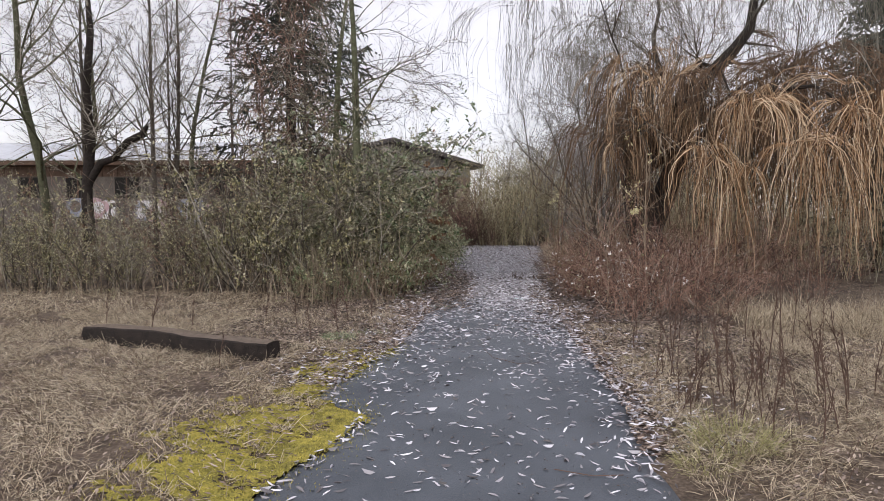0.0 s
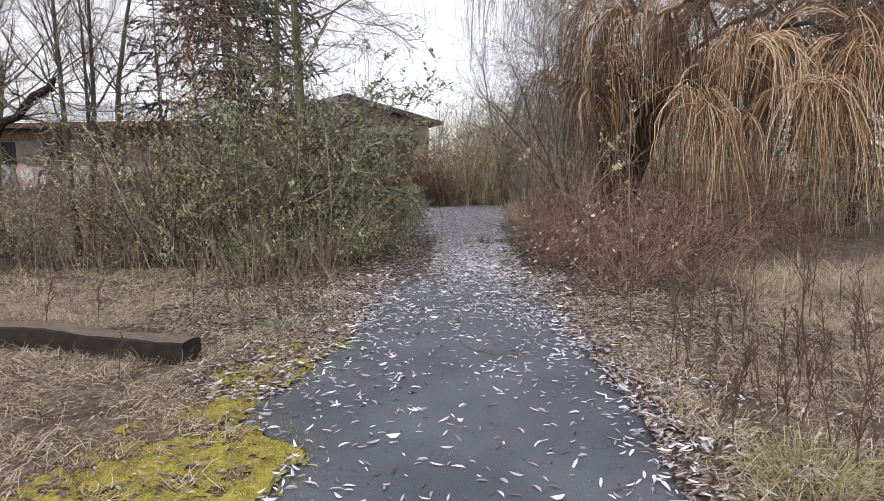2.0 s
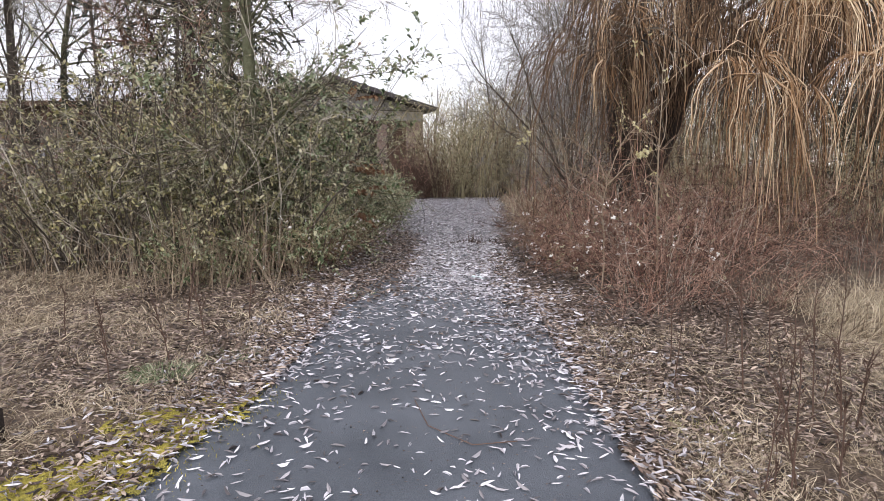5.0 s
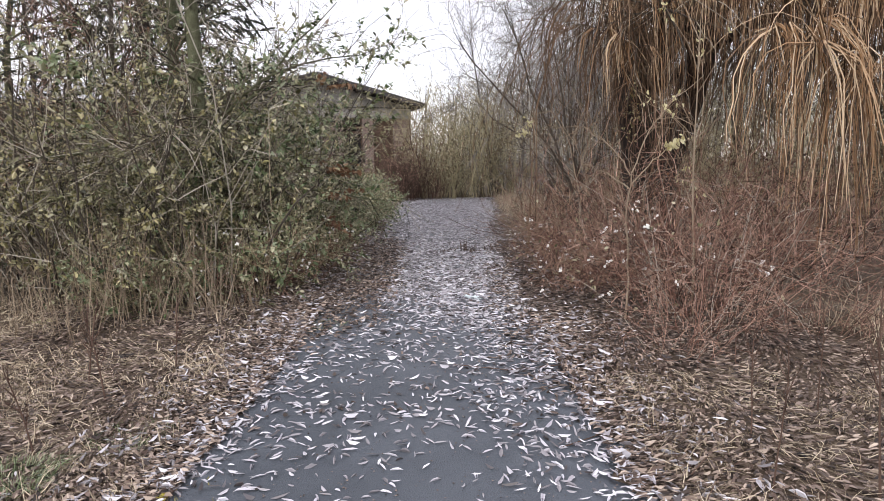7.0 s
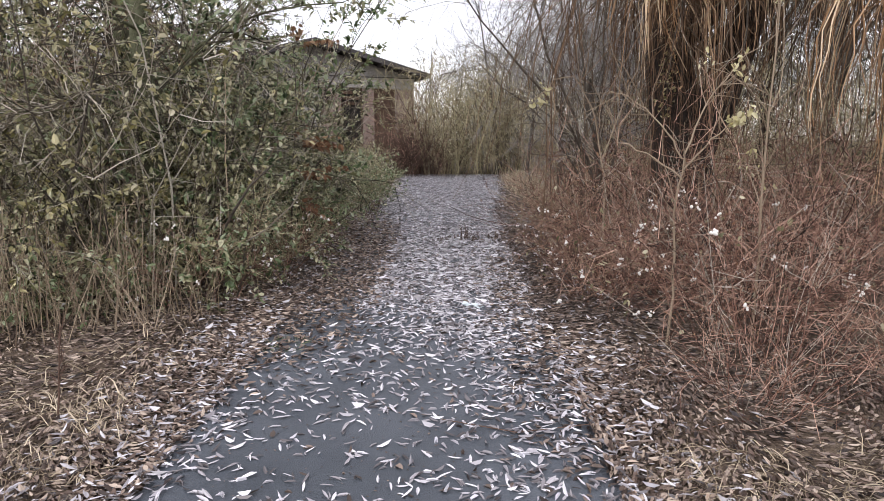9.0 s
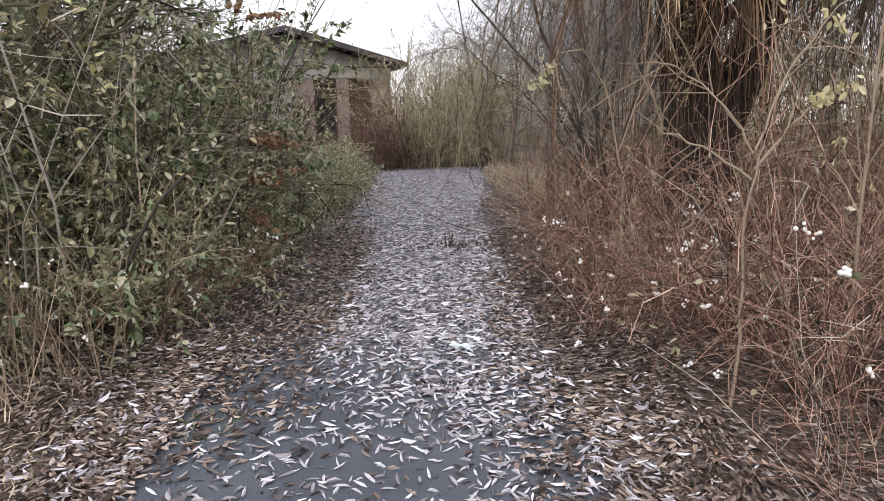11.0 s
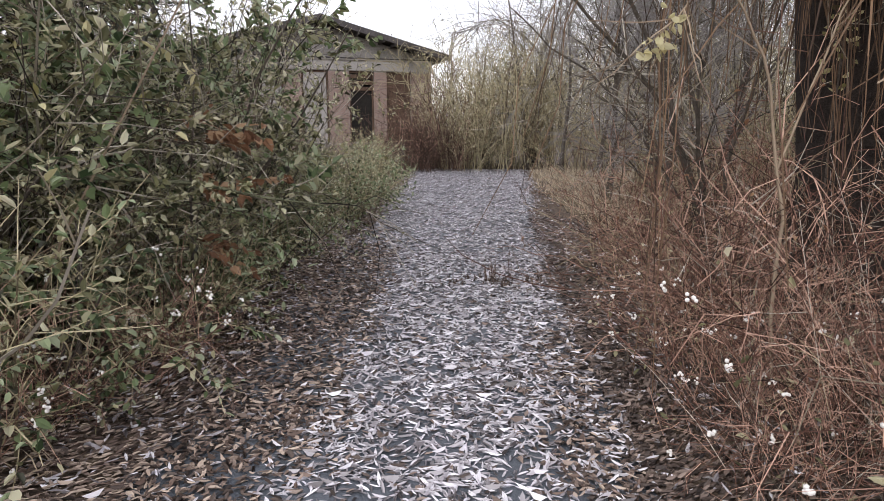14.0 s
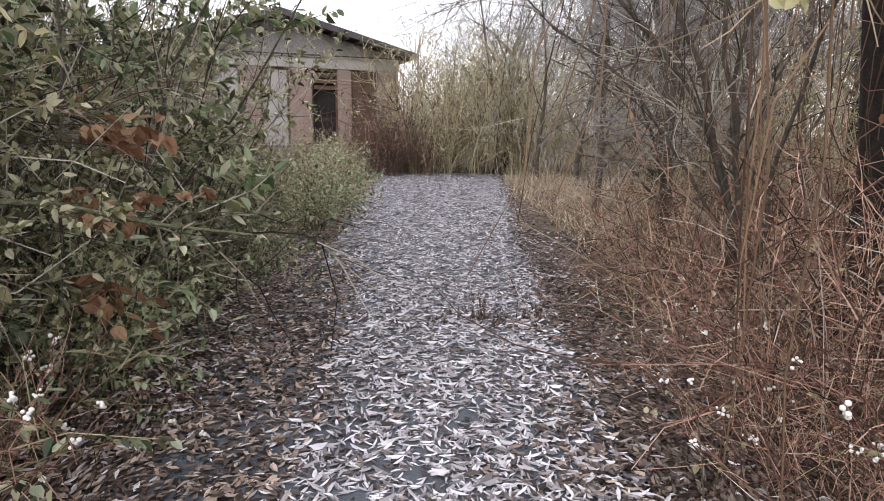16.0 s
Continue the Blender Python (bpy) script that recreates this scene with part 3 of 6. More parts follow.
def shrub(name, label, group, seed, stems=9, canes=16, height=2.3, reach=0.7, branches=90, twigs=420, leaf=None, nleaf=1400,
          leaf_len=0.056, leaf_wid=0.027, twig="greytwig", twig2=None, stem="bark", lean=0.35, sag=0.0, r0=0.012, berries=0, leaf2=None, twiglen=0.45, rt=0.0026, wild=0.2, oval=True):
    """A bush: main stems, thinner canes, side branches, twigs, leaves, berries."""
    r = np.random.default_rng(seed)
    h = thing(name, label, "shrub", group)
    n_all = stems + canes
    a = r.uniform(0, 2 * np.pi, n_all)
    rad = reach * np.sqrt(r.uniform(0, 1, n_all)) * 0.6
    S = np.stack([rad * np.cos(a), rad * np.sin(a), np.full(n_all, -0.06)], -1)
    b = a + r.normal(0, 0.7, n_all)
    ln_ = lean * r.uniform(0.2, 1.9, n_all)
    D = np.stack([np.cos(b) * ln_, np.sin(b) * ln_, np.ones(n_all)], -1)
    P = grow(S, D, height * r.uniform(0.5, 1.15, n_all), 7, 0.12, 0.03 - sag, r)
    P[:, 1:, 2] = np.maximum(P[:, 1:, 2], 0.05)
    R = taper(np.concatenate([r0 * r.uniform(0.7, 1.3, stems), np.maximum(r0 * 0.6, rt * 1.25) * r.uniform(0.7, 1.3, canes)]), 7, 0.35)
    for k in range(stems):
        part("stem", mesh_of("stem", [tubes(P[k:k + 1], R[k:k + 1], M[stem], 5)], True), h)
    S, D, rr = sprout(P, R, branches, 0.08, 0.95, 0.8, r)
    P1 = grow(S, D, height * r.uniform(0.18, 0.5, branches), 5, wild, 0.06 - sag, r)
    R1 = taper(np.clip(rr * 0.6, rt * 1.3, 1), 5, 0.4)
    Pa, Ra = np.concatenate([P1, P[:, [0, 2, 3, 5, 6]]]), np.concatenate([R1, R[:, [0, 2, 3, 5, 6]]])
    S, D, rr = sprout(Pa, Ra, twigs, 0.12, 1.0, 0.85, r)
    P2 = grow(S, D, r.uniform(0.4, 1.1, twigs) * twiglen, 3, wild * 1.2, 0.04 - sag, r)
    R2 = taper(np.clip(rr * 0.6, rt, rt * 1.8), 3, 0.55)
    for Q in (P1, P2):
        Q[:, :, 2] = np.maximum(Q[:, :, 2], 0.02)
    cut = int(twigs * (0.75 if twig2 else 1))
    chunks = [tubes(P1, R1, M[twig]), tubes(P2[:cut], R2[:cut], M[twig])]
    if canes:
        third_ = stems + canes * 2 // 3
        chunks.append(tubes(P[stems:third_, ::2], R[stems:third_, ::2], M[twig], 3))
        chunks.append(tubes(P[third_:, ::2], R[third_:, ::2], M[twig2 or twig], 3))
    if twig2:
        chunks.append(tubes(P2[cut:], R2[cut:], M[twig2]))
    stuff("twigs", mesh_of("twigs", chunks), h)
    if nleaf:
        chunks = []
        for mat, cnt in ((leaf, int(nleaf * (0.6 if leaf2 else 1))), (leaf2, int(nleaf * 0.4))):
            if mat is None:
                continue
            bearing = r.permutation(twigs)[:max(8, int(twigs * 0.62))]
            S, D, _ = sprout(P2[bearing], R2[bearing], cnt, 0.1, 1.0, 0.9, r)
            D = D + [0, 0, -0.25]
            s = r.uniform(0.6, 1.35, cnt)
            chunks.append(leaves(S + norm(D) * (leaf_len * s * 0.5)[:, None], D, leaf_len * s, leaf_wid * s * r.uniform(0.8, 1.2, cnt), M[mat], r, 0.68, oval=oval))
        stuff("foliage", mesh_of("foliage", chunks), h)
    if berries:
        tip = P2[r.integers(0, twigs, berries), -1]
        C = np.concatenate([tip + r.normal(0, 0.013, tip.shape) for _ in range(5)])
        stuff("berries", mesh_of("berries", [balls(C, 0.011 * r.uniform(0.7, 1.2, len(C)), M["berry"])], True), h, "clusters of white berries")
    return h


def stand(x, y, turn=0.0, s=1.0, sz=None):
    return Matrix.Translation((x, y, float(on_ground(np.float64(x), np.float64(y))))) @ Matrix.Rotation(turn, 4, "Z") @ Matrix.Diagonal((s, s, sz or s, 1))


def scattered(spots, seed, lo=0.82, hi=1.18, jitter=0.2):
    r = random.Random(seed)
    out = []
    for x, y, *s in spots:
        k = (s[0] if s else 1.0) * r.uniform(lo, hi)
        out.append(stand(x + r.uniform(-jitter, jitter), y + r.uniform(-jitter, jitter), r.uniform(0, 6.28), k))
    return out


# left thicket: front row, edge along the path, deeper rows
r = random.Random(4)
front = [(x, 11.9 + r.uniform(-0.3, 0.4), 1.22 if x > -5.6 else 0.85) for x in np.arange(-11.5, -2.4, 0.9)]
edge = [(-2.75 + r.uniform(-0.1, 0.1), 12.6, 1.1), (-2.7, 13.4, 1.2)] + [(-2.25 + r.uniform(-0.2, 0.1), y, (1.2 if y < 16.2 else 0.66 if y < 18.6 else 0.52) * r.uniform(0.7, 1.25)) for y in np.arange(13.9, 31, 0.9)]
behind = [(-3.5 + r.uniform(-0.2, 0.2), y, 1.0 if y < 15.0 else 0.44) for y in np.arange(13.0, 30, 1.6)]
back = [(x + r.uniform(-0.3, 0.3), y, 0.5 if x > -5.5 and y > 14.5 else 0.8) for y in (13.3, 15.4) for x in np.arange(-11, -3.9, 1.3)]
deep = [(x + r.uniform(-0.6, 0.6), y, 0.5) for y in (20.5, 25) for x in np.arange(-11, -4.0, 2.3)]
r.shuffle(front)
third = len(front) // 3
near = edge[:7]
far = edge[7:]
GROUP_L = "leafy shrubs beside the path"
small = dict(leaf_len=0.047, leaf_wid=0.021, twigs=420, branches=100, canes=20, rt=0.003)
place_all(shrub("shrub", "dense twiggy shrub with small olive-yellow leaves", GROUP_L, 11, leaf="warmleaf", leaf2="oliveleaf", nleaf=3800, **small), scattered(front[:third + 1], 1))
place_all(shrub("shrub", "twiggy shrub with sparse pale yellowing leaves", GROUP_L, 12, leaf="paleleaf", leaf2="warmleaf", nleaf=3200, height=2.5, twig2="paletwig", **small), scattered(front[third + 1:], 2))
place_all(shrub("shrub", "leafy shrub with grey-green and pale leaves overhanging the path", GROUP_L, 13, leaf="oliveleaf", leaf2="paleleaf", nleaf=7500, twigs=480, height=2.25, leaf_len=0.055, leaf_wid=0.023), scattered(near[::2], 3))
place_all(shrub("shrub", "leafy shrub with green leaves overhanging the path", GROUP_L, 18, leaf="greenleaf", leaf2="oliveleaf", nleaf=7500, twigs=480, height=2.2, leaf_len=0.055, leaf_wid=0.024), scattered(near[1::2], 15))
place_all(shrub("shrub", "lower twiggy shrub with olive leaves", GROUP_L, 19, leaf="warmleaf", leaf2="greenleaf", nleaf=1900, twigs=330, height=2.2, twig="olivetwig", oval=False), scattered(far, 16))
place_all(shrub("shrub", "tall leafy shrub half hiding the old hall", GROUP_L, 20, leaf="oliveleaf", leaf2="warmleaf", nleaf=3600, twigs=520, leaf_len=0.05, leaf_wid=0.021, height=3.7, reach=0.7, lean=0.2, twiglen=0.5, rt=0.0035),
          scattered([(-3.25, 18.5, 1.05), (-4.2, 19.2, 1.05), (-3.3, 17.3, 0.85), (-5.2, 18.4, 1.1), (-2.95, 16.0, 0.85)], 19, 0.95, 1.1))
low_green = [(-1.95, y) for y in (13.6, 14.5, 15.3, 16.4, 17.7, 19.2, 21.0, 23.2)] + [(-3.0, 11.6), (-2.2, 11.9)]
place_all(shrub("shrub", "low green leafy bush at the path edge", "low green bushes", 17, leaf="greenleaf", leaf2="oliveleaf", nleaf=2600, height=1.0, reach=0.8, lean=0.6, sag=0.05, leaf_len=0.05, leaf_wid=0.025, twig="olivetwig"), scattered(low_green, 13))
place_all(shrub("shrub", "tall half-bare shrub with few leaves", "tall shrubs in the thicket", 14, leaf="oliveleaf", leaf2="paleleaf", nleaf=1300, height=3.3, twigs=380, twiglen=0.6, rt=0.003), scattered(back[::2] + behind[::2], 4))
place_all(shrub("shrub", "tall brown bare shrub", "tall shrubs in the thicket", 15, leaf="rustleaf", leaf2="oliveleaf", nleaf=700, height=3.0, twigs=400, twig="redtwig", twig2="greytwig", twiglen=0.6, rt=0.003), scattered(back[1::2] + behind[1::2], 5))
place_all(shrub("shrub", "bare grey-brown shrub deep in the thicket", "shrubs deep in the thicket", 16, nleaf=400, leaf="oliveleaf", height=3.0, canes=16, twigs=300, oval=False, twig="olivetwig", twiglen=0.7, rt=0.0045), scattered(deep, 6))

# right side: red-brown thicket
GROUP_R = "red-brown shrubs beside the path"
low = [(1.95, 11.9, 0.48), (2.15, 12.6, 0.5), (2.6, 11.8, 0.6), (1.95, 13.3, 0.45), (2.2, 9.8, 0.62), (2.75, 10.4, 0.7), (3.4, 10.2, 0.5), (2.6, 11.2, 0.85), (3.2, 11.6), (2.65, 12.4, 0.9), (3.4, 12.9), (2.4, 13.5, 0.8), (4.6, 12.2), (6.0, 12.2, 0.7), (5.0, 13.4, 0.8)]
mid = [(2.1, 12.1, 0.5), (2.05, 13.1, 0.52), (2.1, 14.1, 0.55), (2.2, 15.5, 0.55), (2.45, 14.9, 0.85), (3.2, 15.6, 0.9), (2.6, 16.5, 0.8), (3.5, 17.2, 0.85), (2.9, 18.2, 0.6), (4.2, 16.2, 0.9), (4.4, 18.6, 0.6), (5.6, 15.6), (5.6, 17.6, 0.9), (7.2, 16, 1.0), (7.4, 18.4, 0.9), (8.8, 16.5)]
bare = dict(reach=1.0, stem="redtwig", r0=0.0062, leaf="rustleaf", leaf_len=0.035, leaf_wid=0.015, rt=0.0033, wild=0.34)
place_all(shrub("shrub", "arching bare shrub with thin red-brown stems", GROUP_R, 21, stems=10, canes=44, height=1.9, lean=0.75, sag=0.085, branches=110, twigs=400, nleaf=120, twig="redtwig", twig2="greytwig", twiglen=0.5, **bare), scattered(low[::2], 7))
place_all(shrub("shrub", "dense bare shrub of red-brown twigs", GROUP_R, 22, stems=10, canes=36, height=2.15, lean=0.55, sag=0.03, branches=110, twigs=400, nleaf=140, twig="redtwig", twig2="greytwig", twiglen=0.5, **bare), scattered(low[1::2], 8))
place_all(shrub("shrub", "tangled bare brown shrub", "brown shrubs by the clearing", 24, stems=8, canes=34, height=2.0, lean=0.7, sag=0.06, branches=110, twigs=420, nleaf=160, twig="redtwig", twig2="olivetwig", twiglen=0.55, **bare), scattered(mid, 14))
snow = [(-1.9, 11.8, 0.75), (-1.7, 12.35, 0.7), (-1.75, 12.9, 0.75), (2.2, 12.0, 0.8), (2.05, 12.7, 0.7), (2.45, 10.9, 0.9), (2.1, 14.0, 0.65)]
place_all(shrub("snowberry_bush", "thin bare bush hung with white berries", "snowberry bushes", 23, stems=8, canes=14, height=1.35, reach=0.7, lean=0.6, sag=0.06, branches=60, twigs=240, nleaf=90, leaf="paleleaf", twig="redtwig", stem="redtwig", r0=0.005, berries=34, wild=0.18), scattered(snow, 9))
# olive brush on the far right and closing the view
brush = [(x + r.uniform(-0.4, 0.4), y + r.uniform(-0.5, 0.5), s) for x, y, s in
         [(3.9, 22.0, 0.6), (5.4, 21.0, 0.8), (6.8, 20.5, 1.0), (8.4, 19.5, 1.0), (10, 18.5, 1.0), (6.5, 25.5, 1), (8.2, 25, 1), (9.8, 24, 1.1), (4.4, 32.2, 1.25), (2.8, 32.9, 1.2), (1.2, 33.2, 1.2), (5.8, 31.2, 1.2), (7.4, 30.2, 1.2), (0.2, 33.8, 1.0), (0.9, 36.2, 1.45), (1.9, 38.5, 1.5), (0.2, 38.8, 1.5), (-0.2, 33.0, 0.75), (0.55, 32.7, 0.9), (9.2, 29.6, 1.2), (11.2, 28.5, 1.2), (1.8, 35, 1.3), (3.6, 34.5, 1.3), (5.6, 34, 1.3), (0.3, 34.6, 1.15), (8, 33.5, 1.3), (11, 33, 1.4), (13, 24, 1.2), (12.5, 20, 1.1), (9.5, 15.5, 1), (11.5, 14, 1), (10, 12.5, .9), (2.5, 37.5, 1.4), (4.8, 37, 1.4), (7, 36.5, 1.4), (9.5, 36, 1.4), (12, 36, 1.5), (14.5, 32, 1.5), (15, 28, 1.4), (16, 23, 1.3)]]
thick = dict(reach=1.5, r0=0.012, twiglen=0.8, rt=0.0066, oval=False, stems=8, canes=26, branches=90, twigs=340)
brush = [(x, y, k * (1.12 if y > 29 else 1.0)) for x, y, k in brush]
place_all(shrub("shrub", "tall olive-brown bare brush", "brush round the clearing", 31, height=3.3, lean=0.22, nleaf=900, leaf="oliveleaf", leaf_len=0.06, twig="olivetwig", stem="olivetwig", **thick), scattered(brush[::2], 10))
place_all(shrub("shrub", "tall grey-green bare brush", "brush round the clearing", 32, height=3.1, lean=0.25, nleaf=500, leaf="oliveleaf", twig="olivetwig", twig2="greytwig", stem="greytwig", **thick), scattered(brush[1::2], 11))
place_all(shrub("shrub", "dark red-brown bush against the old hall", "bushes by the old hall", 33, height=2.4, lean=0.3, nleaf=0, twig="weed", twig2="redtwig", stem="weed", **thick),
          scattered([(-0.7, 31.7, 0.95), (-1.5, 31.6, 0.98), (-2.4, 31.8, 0.9), (-1.1, 32.6, 1.0), (-3.2, 32.4, 0.8), (-0.3, 32.4, 0.85), (-0.9, 33.6, 1.15), (-0.5, 34.6, 1.3)], 12))


def tree(name, label, group, seed, height, r0, lean=(0, 0), limbs=12, boughs=70, twigs=500, lo=0.3, angle=0.8, lift=0.06, bark="bark", twig="greytwig", spread_=0.4, bend=0.07, leaf=None, nleaf=0, twiglen=0.06, sides=8, leaf_len=0.04, limb_r=0.42):
    r = np.random.default_rng(seed)
    h = thing(name, label, "tree", group)
    P = grow(np.array([[0, 0, -0.1]]), np.array([[lean[0], lean[1], 1.0]]), np.array([height]), 12, bend, 0.03, r)
    R = taper([r0], 12, 0.12)
    R[:, 0] *= 1.35
    part("trunk", mesh_of("trunk", [tubes(P, R, M[bark], sides)], True), h)
    S, D, rr = sprout(P, R, limbs, lo, 0.95, angle, r)
    P1 = grow(S, D, height * spread_ * r.uniform(0.5, 1.1, limbs), 7, 0.16, lift, r)
    R1 = taper(np.clip(rr * limb_r, 0.010, 1), 7, 0.25)
    for k in range(limbs):
        part("limb", mesh_of("limb", [tubes(P1[k:k + 1], R1[k:k + 1], M[bark], 5)], True), h)
    S, D, rr = sprout(P1, R1, boughs, 0.15, 1.0, 0.7, r)
    P2 = grow(S, D, height * spread_ * 0.4 * r.uniform(0.5, 1.1, boughs), 5, 0.18, lift, r)
    R2 = taper(np.clip(rr * 0.6, 0.006, 1), 5, 0.3)
    S, D, rr = sprout(P2, R2, twigs, 0.1, 1.0, 0.7, r)
    P3 = grow(S, D, height * twiglen * r.uniform(0.5, 1.2, twigs), 3, 0.2, lift * 0.5, r)
    R3 = taper(np.clip(rr * 0.6, 0.0038, 0.0065), 3, 0.55)
    stuff("twigs", mesh_of("twigs", [tubes(P2, R2, M[twig]), tubes(P3, R3, M[twig])]), h)
    if nleaf:
        S, D, _ = sprout(P3, R3, nleaf, 0.1, 1.0, 0.9, r)
        s = r.uniform(0.6, 1.2, nleaf)
        stuff("foliage", mesh_of("foliage", [leaves(S, D + [0, 0, -0.6], leaf_len * s, leaf_len * 0.45 * s, M[leaf], r, 0.2)]), h)
    return h


BARE = "bare trees in the thicket"


def gnarled_tree():
    r = np.random.default_rng(77)
    h = thing("tree", "old gnarled tree with a broken dark side limb", "tree", BARE, stand(-9.5, 14.0))
    line = np.array([[0, 0, -0.1], [0.05, 0, 1.0], [0.0, 0, 2.0], [0.12, 0, 3.2], [0.05, 0, 4.4], [0.2, 0, 5.8], [0.1, 0, 7.2]])
    part("trunk", mesh_of("trunk", [tubes(line[None], np.array([[0.19, 0.135, 0.125, 0.115, 0.095, 0.075, 0.04]]), M["darkbark"], 9)], True), h)
    limb = np.array([[0.0, 0, 2.2], [0.4, -0.05, 2.75], [0.75, -0.1, 2.85], [1.1, -0.1, 3.25], [1.5, -0.15, 3.4], [1.6, -0.15, 3.6]])
    part("limb", mesh_of("limb", [tubes(limb[None], np.array([[0.095, 0.085, 0.08, 0.075, 0.085, 0.04]]), M["darkbark"], 8)], True), h)
    both = np.stack([line[1:], limb])
    S, D, rr = sprout(both, np.full((2, 6), 0.05), 34, 0.3, 1.0, 0.9, r)
    P1 = grow(S, D, r.uniform(0.8, 2.2, 34), 6, 0.16, 0.03, r)
    R1 = taper(np.full(34, 0.022), 6, 0.25)
    S, D, rr = sprout(P1, R1, 900, 0.1, 1.0, 0.8, r)
    P2 = grow(S, D, r.uniform(0.3, 0.9, 900), 3, 0.2, 0.03, r)
    stuff("twigs", mesh_of("twigs", [tubes(P1, R1, M["greytwig"], 4), tubes(P2, taper(np.full(900, 0.005), 3, 0.5), M["greytwig"])]), h)
    return h


gnarled_tree()
place_all(tree("tree", "large bare tree with grey lichened trunk", BARE, 41, 11, 0.12, (0.02, 0.05), 20, 160, 1600, 0.16, 0.9, 0.02, "mossbark", "greytwig", 0.40, 0.08), [stand(-10.9, 14.6), stand(-12.4, 13.6, 2.2, 0.85), stand(-9.6, 19.5, 1.1, 0.9), stand(-12.0, 17.5, 3.4, 0.9), stand(-11.6, 12.9, 5.0, 0.6)])
place_all(tree("tree", "slender bare grey tree", BARE, 42, 8.5, 0.07, (0.0, 0.0), 16, 80, 600, 0.22, 0.55, 0.08, "bark", "greytwig", 0.3, 0.03), [stand(-7.75, 13.9), stand(-7.55, 14.1, 2.0, 1.0), stand(-9.3, 13.9, 4.0, 1.0), stand(-8.6, 16.0, 3.0, 0.9), stand(-6.4, 15.6, 5.0, .8)])
place_all(tree("tree", "young tree with lichen-green trunk and thin side branches", BARE, 43, 8.5, 0.12, (-0.02, 0.0), 30, 200, 2000, 0.16, 1.2, -0.035, "mossbark", "greytwig", 0.30, 0.04, leaf="paleleaf", nleaf=700, limb_r=0.24), [stand(-2.65, 12.6), stand(-3.5, 13.6, 2.5, 0.95)])
place_all(tree("tree", "thin bare tree with reddish twigs", BARE, 44, 6.0, 0.06, (0.0, 0.0), 22, 130, 1100, 0.2, 0.75, 0.05, "bark", "redtwig", 0.4, 0.05), [stand(-4.2, 13.0), stand(-5.4, 14.2, 1.0, 0.9)])
place_all(tree("tree", "small many-forked bare tree in the clearing", "bare trees by the clearing", 45, 6.5, 0.11, (0.08, 0.0), 14, 90, 700, 0.12, 0.5, 0.06, "bark", "greytwig", 0.5, 0.08), [stand(4.7, 20.4, 0, 0.9), stand(7.2, 22.5, 1.4, 1.0)])
place_all(tree("tree", "fine-twigged grey tree by the clearing", "grey trees by the clearing", 47, 8.0, 0.09, (0.03, 0.0), 16, 100, 750, 0.15, 0.55, 0.02, "bark", "farwood", 0.42, 0.05, twiglen=0.09),
          [stand(4.6, 24.2, 0.5, 0.8), stand(3.5, 30.2, 1.5, 0.8), stand(2.6, 33.5, 0.3, 0.95), stand(4.6, 29.5, 2.3, 0.9), stand(6.6, 28.2, 1.0, 1.0), stand(5.6, 23.0, 4.0, 0.85), stand(8.2, 26.0, 5.0, 1.05), stand(3.9, 36.5, 3.3, 1.1), stand(9.4, 21.5, 1.9, 1.0), stand(0.6, 37.5, 2.9, 0.75)])
place_all(tree("tree", "distant bare grey tree", "distant trees", 46, 9, 0.16, (0, 0), 16, 70, 320, 0.2, 0.6, 0.06, "farwood", "farwood", 0.36, 0.05),
          [stand(x, y, k * 1.7, s) for k, (x, y, s) in enumerate([(-1, 58, .95), (4, 62, 1.0), (1.5, 50, .7), (8, 55, 1.0), (13, 60, 1.1), (18, 52, 1.1), (-12, 62, 1.0), (-20, 60, 1.1), (-28, 62, 1.2), (5.5, 44, .8), (10, 42, .9), (15, 38, 1.0), (21, 36, 1.0)])])


